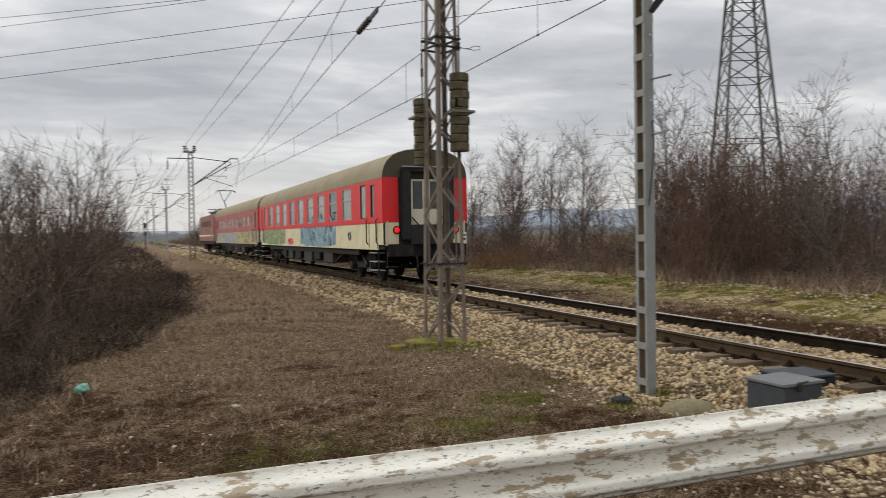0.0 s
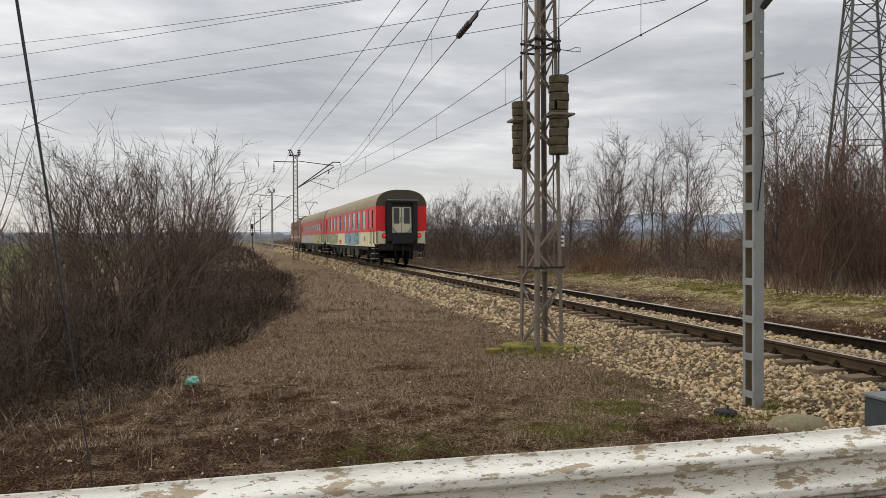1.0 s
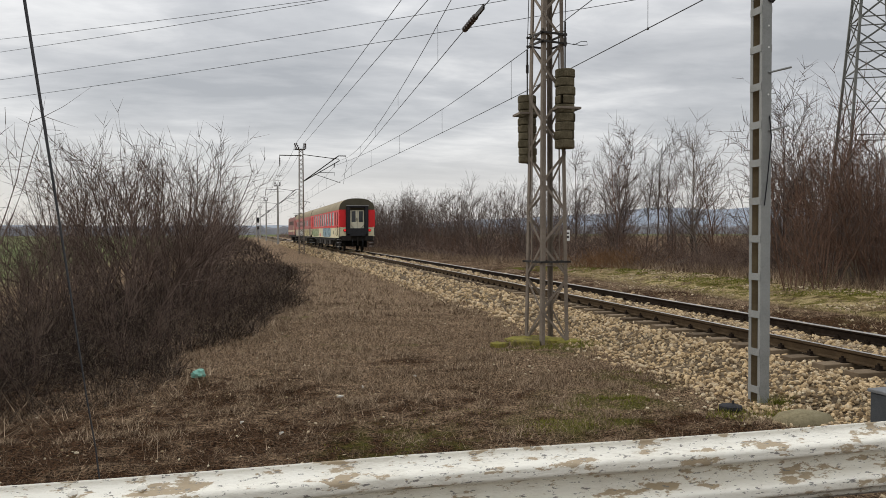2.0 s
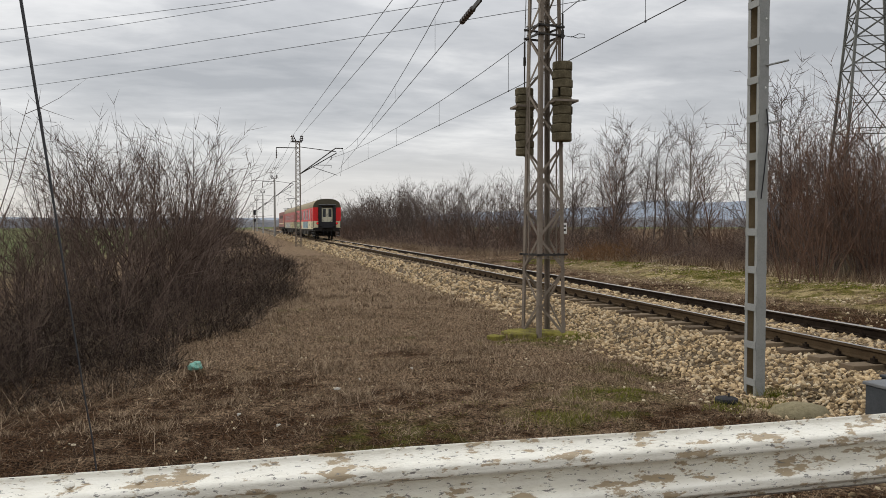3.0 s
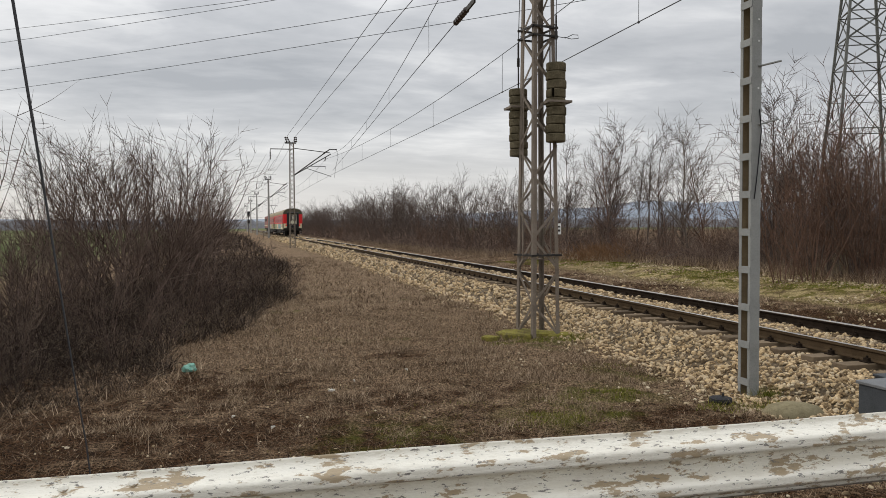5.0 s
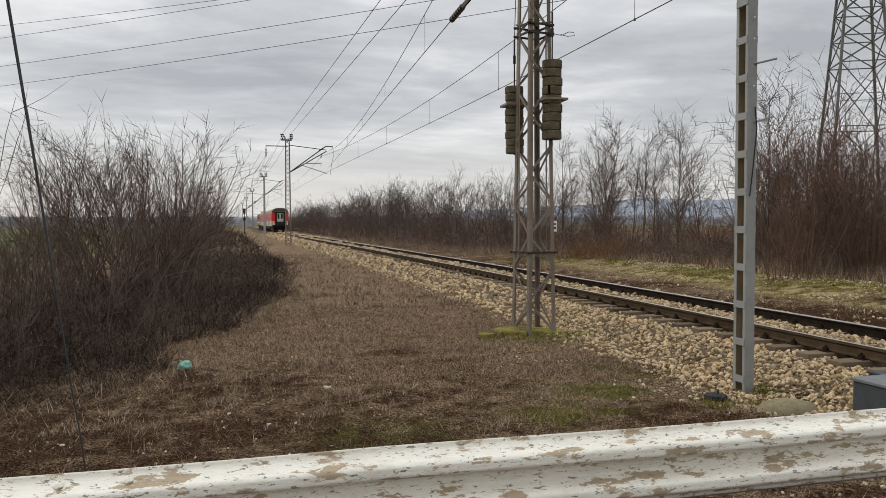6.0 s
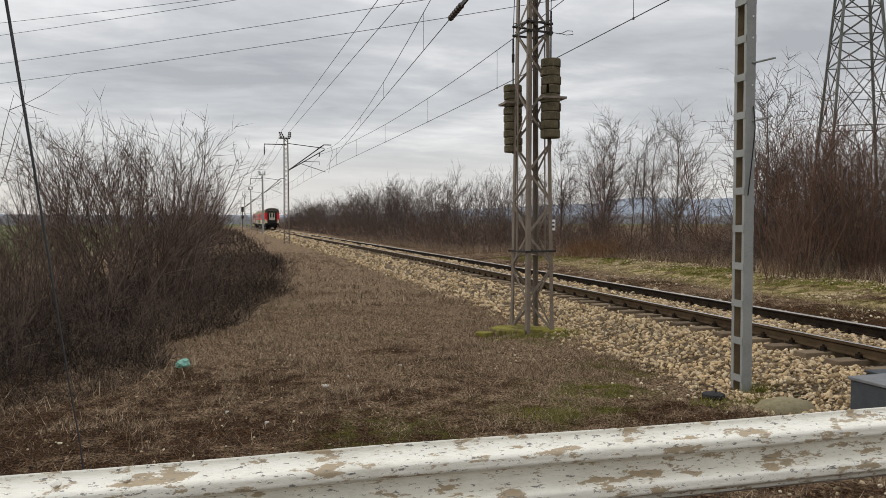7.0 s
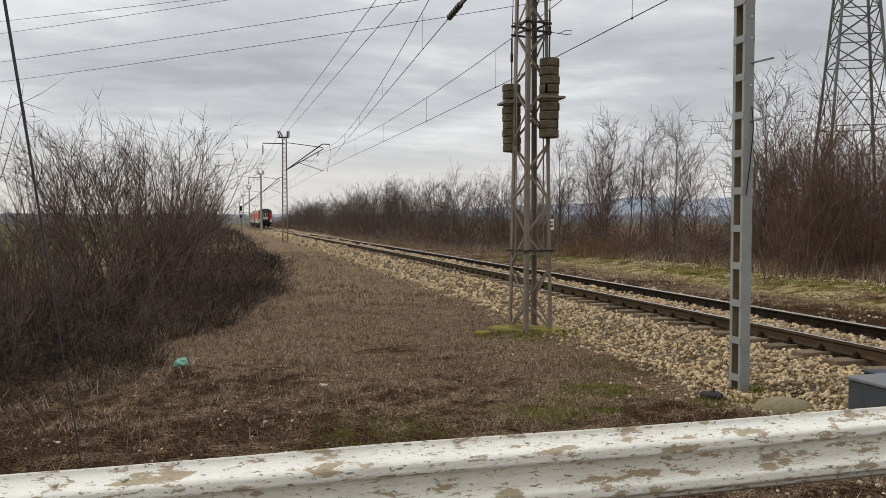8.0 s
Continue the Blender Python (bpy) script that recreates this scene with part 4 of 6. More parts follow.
def build_cases():
    a = thing("equipment_case", pose(6.36, 6.24, 0.0, 0, 0, 3), "dark grey steel trackside case with a hinged lid", "equipment case")
    soften(part("body", Shape().box(0, 0, 0.17, 0.56, 0.50, 0.46), CASE, a), 0.012)
    lid = soften(part("lid", Shape().box(0, 0, 0.42, 0.60, 0.54, 0.035), CASE_LID, a, "grey lid"), 0.008)
    part("hasp", Shape().box(-0.10, -0.285, 0.40, 0.05, 0.02, 0.10, c=0.004).rod([(-0.14, -0.30, 0.43), (0.0, -0.30, 0.45)], 0.012, 6), STEEL_DARK, lid, "dark hasp and padlock")
    part("hinge", Shape().rod([(-0.2, 0.275, 0.42), (0.2, 0.275, 0.42)], 0.012, 6), STEEL_DARK, lid)
    b = thing("equipment_case", pose(6.95, 6.62, 0.0, 0, 0, -4), "low black steel case close to the rail", "equipment case")
    soften(part("body", Shape().box(0, 0, 0.16, 0.62, 0.50, 0.40), RUBBER, b), 0.012)
    soften(part("lid", Shape().box(0, 0, 0.38, 0.64, 0.52, 0.03), CASE, b, "dark lid"), 0.008)


def build_small_things():
    t = thing("pipe_stub", pose(5.22, 7.60, land(5.22, 7.60) - 0.095), "short black capped pipe standing in the gravel", "pipe")
    part("pipe", Shape().lathe(0, 0, [(0.11, 0), (0.11, 0.11), (0.115, 0.115)], 20), RUBBER, t)
    part("cap", Shape().lathe(0, 0, [(0.125, 0.115), (0.13, 0.125), (0.125, 0.155), (0.09, 0.165), (0.02, 0.17)], 24), RUBBER, t, "black rubber cap")
    part("stud", Shape().rod([(0.03, 0, 0.17), (0.03, 0, 0.205)], 0.012, 6), STEEL_DARK, t)
    s = Shape()
    rnd = random.Random(3)
    n, rows = 14, ((1.05, -0.1), (1.0, 0.05), (0.8, 0.115), (0.4, 0.145))
    out = [(0.33 * rnd.uniform(0.85, 1.1) * math.cos(2 * math.pi * i / n), 0.24 * rnd.uniform(0.85, 1.1) * math.sin(2 * math.pi * i / n)) for i in range(n)]
    for f, z in rows:
        s.v += [(x * f, y * f, z + rnd.uniform(-0.006, 0.006)) for x, y in out]
    for q in range(3):
        s.f += [(q * n + i, q * n + (i + 1) % n, (q + 1) * n + (i + 1) % n, (q + 1) * n + i) for i in range(n)]
    s.f.append(tuple(range(3 * n, 4 * n)))
    slab = part("concrete_block", s, DULL, m=pose(5.58, 6.85, 0.0), smooth=True)
    tagged(slab, "rounded moss-stained concrete block in the gravel", "concrete block")
    bm = bmesh.new()
    bmesh.ops.create_icosphere(bm, subdivisions=3, radius=1)
    for v in bm.verts:
        k = 1 + 0.35 * noise.noise(v.co * 1.7) + 0.22 * noise.noise(v.co * 4.5)
        v.co = (v.co.x * 0.10 * k, v.co.y * 0.08 * k, max(-0.03, v.co.z * 0.08 * k))
    me = bpy.data.meshes.new("plastic_bag")
    bm.to_mesh(me)
    bm.free()
    me.materials.append(BAG)
    tagged(part("plastic_bag", me, None, m=pose(-0.85, 11.1, land(-0.85, 11.1) + 0.035, 0, 0, 25)), "crumpled turquoise plastic bag on the turf", "bag")
    for x, y, w in ((0.95, 9.35, 0.075), (0.2, 7.9, 0.028), (1.3, 9.9, 0.03), (-0.2, 8.3, 0.025), (2.1, 10.4, 0.03)):
        s = Shape().box(0, 0, 0.012, w * 1.6, w * 0.7, 0.02, c=0.006)
        for i, p in enumerate(s.v):
            s.v[i] = (p[0], p[1], p[2] + 0.02 * noise.noise(Vector(p) * 25))
        tagged(part("litter_scrap", s, PAPER, m=pose(x, y, land(x, y) + 0.012, 0, 0, x * 70)), "pale scrap of litter lying on the turf", "litter", "litter on the turf")
    s = Shape()
    pts = [(-1.15, 6.0, 0.05), (-1.19, 6.0, 0.45), (-1.25, 6.0, 0.85), (-1.40, 6.0, 2.01), (-1.49, 6.0, 2.7), (-1.61, 6.0, 3.6), (-1.78, 6.02, 4.9), (-1.85, 6.02, 5.4)]
    s.rod(pts, [0.006, 0.006, 0.006, 0.0085, 0.0105, 0.0115, 0.012, 0.012], 6)
    tagged(part("stay_cable", s, WIRE), "thin dark cable hanging down into the grass", "cable")


build_tension_mast()
build_mast_foot()
build_weight_stack("tension_weight", (5.387, 12.85), 3.55, 4.98, 0.181, (0.12, 0.22, 7.4), "tall stack of mossy round concrete tension weights")
build_weight_stack("tension_weight", (4.90, 13.50), 3.34, 4.60, 0.175, (-0.02, -0.2, 7.05), "slimmer stack of mossy round concrete tension weights")
build_gate_post()
for i, y in enumerate(MASTS_Y):
    build_line_mast(y, i > 0, "steel lattice mast with a cantilever over the track" if i == 0 else "grey concrete mast with a cantilever over the track")
build_wires()
build_signal()
build_pylon()
build_power_lines()
build_guard_rail()
build_cases()
build_small_things()


# ---------------------------------------------------------------- the train
RED = material("worn_red_paint", [(0.4872, 0.0114, 0.014), (0.6496, 0.0171, 0.02), (0.7192, 0.0285, 0.03)], 1.2, 0.45, 0, 0.06, 30, 0.25, spec=0.35)
CREAM = material("dirty_cream_paint", [(0.5071, 0.4567, 0.2856), (0.6762, 0.617, 0.408), (0.7607, 0.7, 0.4896)], 1.6, 0.5, 0, 0.06, 25, 0.22)
RED_FADED = material("faded_dusty_red_paint", [(0.30, 0.075, 0.068), (0.38, 0.12, 0.108), (0.44, 0.21, 0.19)], 0.9, 0.65, 0, 0.06, 25, 0.2, spec=0.2)
CREAM_DUSTY = material("dusty_cream_paint", [(0.30, 0.265, 0.19), (0.42, 0.375, 0.275), (0.50, 0.45, 0.34)], 1.2, 0.65, 0, 0.06, 25, 0.2)
ROOF = material("dusty_roof_paint", [(0.20, 0.165, 0.105), (0.29, 0.245, 0.165), (0.34, 0.29, 0.20)], 0.9, 0.75, 0, 0.1, 25, 0.22)
# Roof ends get a much darker brown than the roof.
ROOF_END = material("dark_roof_end", [(0.06, 0.053, 0.036), (0.105, 0.093, 0.066)], 1.5, 0.8, 0, 0.1, 25, 0.22)
UNDER = material("grimy_running_gear", [(0.0096, 0.0088, 0.008), (0.024, 0.0216, 0.0192), (0.044, 0.0384, 0.0336)], 3, 0.8, 0.1, 0.3, 30, 0.2)
UNDER_GREY = material("grey_underframe_box", [(0.036, 0.0336, 0.0297), (0.066, 0.0609, 0.055)], 3, 0.75, 0.1, 0.2, 30, 0.2)
STEP_MAT = material("bare_step_tread", [(0.30, 0.30, 0.30), (0.45, 0.45, 0.45)], 6, 0.5, 0.4, 0.1, 40)
DOOR_CREAM = material("end_door_paint", [(0.528, 0.495, 0.3675), (0.66, 0.627, 0.4935)], 2.5, 0.5, 0, 0.06, 25, 0.22)
TAIL = glowing("tail_light_lens", (0.72, 0.008, 0.010), 0.85)
FRAME = material("window_rubber_frame", [(0.10, 0.03, 0.03), (0.16, 0.05, 0.045)], 5, 0.6, 0, 0, 40)
SPRAY_BLUE = material("blue_spray_paint", [(0.04, 0.055, 0.065), (0.16, 0.27, 0.32), (0.25, 0.38, 0.43), (0.52, 0.58, 0.57)], 3.2, 0.45, 0, 0, 9, 0.14)
SPRAY_GREEN = material("green_spray_paint", [(0.07, 0.12, 0.06), (0.16, 0.24, 0.11), (0.32, 0.36, 0.20), (0.08, 0.10, 0.08)], 2.2, 0.45, 0, 0, 9, 0.16)
SPRAY_YELLOW = material("yellow_spray_paint", [(0.22, 0.20, 0.12), (0.46, 0.40, 0.18), (0.52, 0.48, 0.33)], 1.8, 0.45, 0, 0, 8, 0.16)
SPRAY_GREY = material("faded_grey_spray_paint", [(0.20, 0.20, 0.20), (0.32, 0.33, 0.34), (0.42, 0.40, 0.36)], 1.8, 0.5, 0, 0, 8, 0.16)
SPRAY_RECESS_DARK = material("dark_spray_and_recess", [(0.02, 0.02, 0.025), (0.06, 0.06, 0.06)], 4, 0.5, 0, 0, 20)


def glass_material():
    # Pale grey-green base paints reflected sky and curtains into the panes.
    m = material("sky_tinted_coach_glass", [(0.13, 0.155, 0.14), (0.27, 0.31, 0.28)], 1.5, 0.14, 0, 0, 20, spec=0.5)
    return m


GLASS = glass_material()
GLASS_DARK = material("dark_coach_glass", [(0.015, 0.02, 0.022), (0.04, 0.045, 0.05)], 1.5, 0.08, 0, 0, 20, spec=0.5)
COACH_L, COACH_W = 24.5, 2.83
EAVE, BELT, SKIRT, CROWN = 3.34, 1.94, 1.08, 4.24


def side_panel(s, y0, y1, z0, z1, x, th=0.03):
    s.box(x, (y0 + y1) / 2, (z0 + z1) / 2, th, y1 - y0, z1 - z0)


def window_band(t, x, sgn, openings, z0, z1, mat, y0, y1):
    """The side wall between two heights, with real openings."""
    ys = sorted({y0, y1, *(o[0] for o in openings), *(o[1] for o in openings)})
    zs = sorted({z0, z1, *(o[2] for o in openings), *(o[3] for o in openings)})
    s = Shape()
    s.v = [(x + 0.015 * sgn, y, z) for y in ys for z in zs]
    k = len(zs)
    for i in range(len(ys) - 1):
        for j in range(k - 1):
            cy, cz = (ys[i] + ys[i + 1]) / 2, (zs[j] + zs[j + 1]) / 2
            if not any(a < cy < b and c < cz < d for a, b, c, d in openings):
                s.f.append((i * k + j, (i + 1) * k + j, (i + 1) * k + j + 1, i * k + j + 1))
    ob = part("upper_side", s, mat, t, "red upper side wall")
    mod = ob.modifiers.new("thickness", "SOLIDIFY")
    mod.thickness, mod.offset = 0.03, 0.0
    return ob


def roof_profile(w, eave, crown, n=18, lift=0.0):
    out = []
    for i in range(n + 1):
        a = math.pi * i / n
        c, sn = math.cos(a), math.sin(a)
        out.append((-w / 2 * (abs(c) ** 0.72) * (1 if c > 0 else -1), eave + (crown - eave) * (sn ** 0.9 if sn > 0 else 0) + lift))
    return out


def spray_patch(t, sgn, y0, y1, z0, z1, mat, seed, label):
    """A ragged flat patch of spray paint on the side."""
    rnd = random.Random(seed)
    x = sgn * (COACH_W / 2 + 0.005)
    n = 26
    top, bot = [], []
    for i in range(n + 1):
        y = y0 + (y1 - y0) * i / n
        edge = min(1, 6 * i / n, 6 * (n - i) / n)
        top.append((x, y, z1 - rnd.uniform(0.0, 0.35) * (z1 - z0) * (1 if i % 2 else 0.5) - (1 - edge) * 0.3 * (z1 - z0)))
        bot.append((x, y, z0 + rnd.uniform(0, 0.05) + (1 - edge) * 0.1))
    s = Shape()
    s.v = top + bot
    s.f = [(i, i + 1, n + 2 + i, n + 1 + i) for i in range(n)]
    o = part("spray_paint", s, mat, t, label)
    strokes = Shape()
    for _ in range(int((y1 - y0) * 2.4)):
        a = rnd.uniform(y0 + 0.2, y1 - 0.2)
        z = rnd.uniform(z0 + 0.15, z1 - 0.3)
        q = [(x + sgn * 0.004, a, z)]
        for _ in range(4):
            q.append((x + sgn * 0.004, q[-1][1] + rnd.uniform(-0.25, 0.25), min(z1 - 0.12, max(z0 + 0.05, q[-1][2] + rnd.uniform(-0.3, 0.3)))))
        for p1, p2 in zip(q, q[1:]):
            strokes.bar(p1, p2, 0.004, 0.05, up=(0, 0, 1)) if abs(p1[1] - p2[1]) > 0.05 else None
    part("spray_outline", strokes, SPRAY_RECESS_DARK if seed % 2 else DOOR_CREAM, o, "outline strokes")["kind"] = "stuff"


def wheelset(t, y, r=0.46):
    for sx in (-0.75, 0.75):
        w = Shape().lathe(0, 0, [(0.09, -0.07), (r - 0.07, -0.05), (r - 0.06, -0.065), (r, -0.065), (r, 0.05), (r + 0.03, 0.055), (r + 0.03, 0.08), (r - 0.06, 0.08), (0.09, 0.08)], 26)
        part("wheel", w, UNDER, t, "grimy steel wheel", m=pose(sx, y, r, 0, 90 if sx < 0 else -90, 0))
    part("axle", Shape().rod([(-1.05, y, r), (1.05, y, r)], 0.08, 10), UNDER, t)
    for sx in (-1.03, 1.03):
        part("axle_box", Shape().box(sx, y, r, 0.20, 0.34, 0.30, c=0.03), UNDER, t)
        for dy in (-0.30, 0.30):
            part("spring", Shape().lathe(sx, y + dy, [(0.09, 0.50), (0.09, 0.58), (0.07, 0.60), (0.09, 0.62), (0.09, 0.70), (0.07, 0.72), (0.09, 0.74), (0.09, 0.80)], 10), UNDER, t)


def bogie(t, y):
    for sx in (-1.03, 1.03):
        prof = [(-1.75, 0.78), (-1.55, 0.92), (-0.7, 0.92), (-0.45, 0.62), (0.45, 0.62), (0.7, 0.92), (1.55, 0.92), (1.75, 0.78), (1.5, 0.72), (0.75, 0.70), (0.5, 0.42), (-0.5, 0.42), (-0.75, 0.70), (-1.5, 0.72)]
        s = Shape().extrude([(a, b) for a, b in prof], (sx - 0.06, y, 0), (sx + 0.06, y, 0), (0, 1, 0), (0, 0, 1))
        part("bogie_frame", s, UNDER, t)
        part("damper", Shape().rod([(sx * 1.12, y - 0.9, 0.55), (sx * 1.12, y - 0.35, 0.85)], 0.05, 8), UNDER_GREY, t)
    part("bolster", Shape().box(0, y, 0.72, 2.0, 0.5, 0.25, c=0.03), UNDER, t)
    for dy in (-1.28, 1.28):
        wheelset(t, y + dy)


def coach_end(t, y, sgn, full):
    """The flat end with its gangway; sgn -1: rear end."""
    W = COACH_W
    o = y
    for sx in (-1, 1):
        part("end_panel", Shape().box(sx * 1.16, o, (BELT + EAVE) / 2, 0.50, 0.05, EAVE - BELT), RED, t, "red end panel")
        part("end_panel", Shape().box(sx * 1.13, o, (1.22 + BELT) / 2 - 0.002, 0.44, 0.05, BELT - 1.226), CREAM, t, "cream lower end panel")
        # A near-black box, almost flush, stands in for each corner recess's depth.
        part("corner_pocket", Shape().box(sx * 1.375, o - sgn * 0.02, 1.60, 0.075, 0.06, 0.62), SPRAY_RECESS_DARK, t, "dark panel in place of the corner recess")
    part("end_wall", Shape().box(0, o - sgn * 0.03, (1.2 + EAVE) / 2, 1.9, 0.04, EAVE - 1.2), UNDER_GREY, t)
    roofp = roof_profile(W, EAVE, CROWN)
    s = Shape()
    s.v = [(px, o + sgn * 0.03, pz) for px, pz in roofp] + [(px, o - sgn * 0.03, pz) for px, pz in roofp]
    k = len(roofp)
    s.f = [tuple(range(k)), tuple(range(k, 2 * k))[::-1]] + [(i, (i + 1) % k, k + (i + 1) % k, k + i) for i in range(k)]
    part("roof_end", s, ROOF_END, t, "dark brown rounded roof end")
    # rubber gangway surround
    d = 0.34
    for sx in (-1, 1):
        soften(part("gangway_tube", Shape().box(sx * 0.72, o + sgn * d / 2, 2.45, 0.27, d, 2.15), RUBBER, t, "black rubber gangway tube"), 0.06, 3)
    soften(part("gangway_tube", Shape().box(0, o + sgn * d / 2, 3.56, 1.72, d, 0.16), RUBBER, t, "black rubber gangway tube"), 0.05, 3)
    part("gangway_hood", Shape().box(0, o + sgn * (d + 0.02), 3.655, 1.78, 0.06, 0.03), STEP_MAT, t, "bright upper lip")
    soften(part("fall_plate", Shape().box(0, o + sgn * (d - 0.05), 1.55, 1.22, 0.12, 0.62), RUBBER, t, "black raised fall plate"), 0.02)
    # double end doors
    for sx in (-1, 1):
        leaf = part("end_door", Shape().box(sx * 0.282, o + sgn * 0.055, 2.53, 0.54, 0.05, 1.52), DOOR_CREAM, t, "cream folding end door")
        soften(leaf, 0.008)
        soften(part("door_window", Shape().box(sx * 0.29, o + sgn * 0.083, 2.79, 0.32, 0.02, 0.86), GLASS_DARK, leaf, "dark door window"), 0.05, 3)
        part("handle", Shape().rod([(sx * 0.065, o + sgn * 0.10, 2.45), (sx * 0.065, o + sgn * 0.13, 2.48), (sx * 0.065, o + sgn * 0.13, 2.66), (sx * 0.065, o + sgn * 0.10, 2.69)], 0.014, 6), UNDER, leaf)
        part("safety_bar", Shape().rod([(sx * 0.52, o + sgn * 0.15, 2.10), (sx * 0.28, o + sgn * 0.16, 1.84)], 0.018, 6), UNDER, t)
    # lamps
    for sx in (-1, 1):
        lamp = part("lamp_housing", Shape().lathe(0, 0, [(0.09, 0), (0.125, 0.02), (0.125, 0.06), (0.10, 0.07), (0.09, 0.06)], 20), UNDER_GREY, t, "round lamp housing", m=pose(sx * 0.99, o + sgn * 0.02, 1.70, 90 if sgn < 0 else -90, 0, 0))
        part("tail_light", Shape().lathe(0, 0, [(0.088, 0.062), (0.078, 0.078), (0.04, 0.088), (0.005, 0.09)], 20), TAIL if full else UNDER_GREY, lamp, "glowing red tail light" if full else "")
        part("handrail", Shape().rod([(sx * 1.30, o + sgn * 0.06, 1.28), (sx * 1.30, o + sgn * 0.10, 1.34), (sx * 1.30, o + sgn * 0.10, 1.92), (sx * 1.30, o + sgn * 0.06, 1.98)], 0.016, 6), DOOR_CREAM, t)
    # buffer beam, buffers, coupling
    soften(part("buffer_beam", Shape().box(0, o - sgn * 0.02, 1.06, 2.55, 0.16, 0.40), UNDER, t, "black buffer beam"), 0.02)
    for sx in (-1, 1):
        b = part("buffer", Shape().lathe(0, 0, [(0.14, 0), (0.14, 0.22), (0.10, 0.22), (0.10, 0.40)], 18), UNDER, t, "black buffer", m=pose(sx * 0.875, o + sgn * 0.04, 1.06, 90 if sgn < 0 else -90, 0, 0))
        soften(part("buffer_head", Shape().box(0, 0, 0.42, 0.60, 0.36, 0.045), UNDER, b), 0.03, 3)
        part("hose", Shape().rod([(sx * 0.40, o + sgn * 0.08, 0.95), (sx * 0.42, o + sgn * 0.30, 0.78), (sx * 0.40, o + sgn * 0.32, 0.55), (sx * 0.36, o + sgn * 0.22, 0.40)], 0.035, 8), RUBBER, t)
        part("end_step", Shape().box(sx * 1.15, o + sgn * 0.02, 0.55, 0.35, 0.22, 0.03).box(sx * 1.30, o + sgn * 0.02, 0.72, 0.02, 0.05, 0.35), UNDER, t)
    part("draw_hook", Shape().box(0, o + sgn * 0.20, 1.05, 0.10, 0.34, 0.16, c=0.02).rod([(0, o + sgn * 0.30, 1.0), (0, o + sgn * 0.36, 0.75), (0, o + sgn * 0.30, 0.50)], 0.04, 8), UNDER, t)


def build_coach(label, sprays, full, red, cream, zs0, zs1, wide):
    t = thing("passenger_coach", pose(0, 0, 0), label, "railway coach", "coaches of the train")
    L, W = COACH_L, COACH_W
    win = []
    for k in range(9):
        c = 4.2 + 2.02 * k
        win.append((c - wide, c + wide, zs0, zs1))
    ends = [(1.80, 2.45, zs0, zs1), (L - 2.45, L - 1.80, zs0, zs1)]
    doors = [(0.62, 1.50), (L - 1.50, L - 0.62)]
    opens = sorted(win + ends + [(a + 0.24, b - 0.24, 2.12, 3.16) for a, b in doors])
    for sgn in (-1, 1):
        x = sgn * (W / 2 - 0.015)
        window_band(t, x, sgn, opens, BELT, EAVE, red, 0.0, L)
        s = Shape()
        side_panel(s, 0.0, 0.55, 1.24, BELT - 0.002, x)
        side_panel(s, 0.55, L - 0.55, SKIRT, BELT - 0.002, x)
        side_panel(s, L - 0.55, L, 1.24, BELT - 0.002, x)
        part("lower_side", s, cream, t, "dirty cream lower side wall")
        part("waist_rail", Shape().box(sgn * (W / 2 + 0.004), L / 2, BELT, 0.014, L, 0.03), red, t)
        part("gutter", Shape().box(sgn * (W / 2 + 0.006), L / 2, EAVE, 0.03, L, 0.035), ROOF, t)
        for a, b, z0, z1 in opens:
            big_one = b - a > 0.9
            fr = Shape()
            xo = sgn * (W / 2 - 0.004)
            for yy, zz, sy, sz in (((a + b) / 2, z0, b - a, 0.055), ((a + b) / 2, z1, b - a, 0.055), (a, (z0 + z1) / 2, 0.055, z1 - z0), (b, (z0 + z1) / 2, 0.055, z1 - z0)):
                fr.box(xo, yy, zz, 0.03, sy + (0.055 if sy > 0.2 else 0), sz)
            w = part("window", fr, STEP_MAT if big_one else FRAME, t, "coach window")
            tint = GLASS if (round(a * 7) % 3) else GLASS_DARK
            part("pane", Shape().box(sgn * (W / 2 - 0.022), (a + b) / 2, (z0 + z1) / 2, 0.008, b - a, z1 - z0), tint, w, "coach glass pane")
            if big_one:
                part("window_bar", Shape().box(xo, (a + b) / 2, z0 + 0.62 * (z1 - z0), 0.024, b - a, 0.05), STEP_MAT, w)
        for a, b in doors:
            d = Shape()
            for yy in (a, b):
                d.box(sgn * (W / 2 + 0.002), yy, 2.2, 0.012, 0.025, 2.15)
            d.box(sgn * (W / 2 + 0.002), (a + b) / 2, 3.28, 0.012, b - a, 0.025)
            dd = part("side_door", d, UNDER, t, "door seams")
            for yy in (a - 0.10, b + 0.10):
                part("handrail", Shape().rod([(sgn * (W / 2 + 0.01), yy, 1.25), (sgn * (W / 2 + 0.07), yy, 1.32), (sgn * (W / 2 + 0.07), yy, 2.02), (sgn * (W / 2 + 0.01), yy, 2.08)], 0.02, 6), UNDER, t, "black handrail")
            for q, z in enumerate((0.98, 0.70, 0.42)):
                part("step", Shape().box(sgn * (W / 2 - 0.12), (a + b) / 2, z, 0.30, b - a - 0.1, 0.03), STEP_MAT, t, "bare metal step")
            for yy in (a + 0.03, b - 0.03):
                part("step_hanger", Shape().box(sgn * (W / 2 - 0.05), yy, 0.70, 0.04, 0.03, 0.60), UNDER, t)
        part("underframe", Shape().box(sgn * (W / 2 - 0.12), L / 2, 0.98, 0.10, L - 6.0, 0.22), UNDER, t, "grimy underframe girder")
    # floor, inner partition and roof close the body
    part("floor_pan", Shape().box(0, L / 2, 1.16, W - 0.08, L - 0.06, 0.12), UNDER, t)
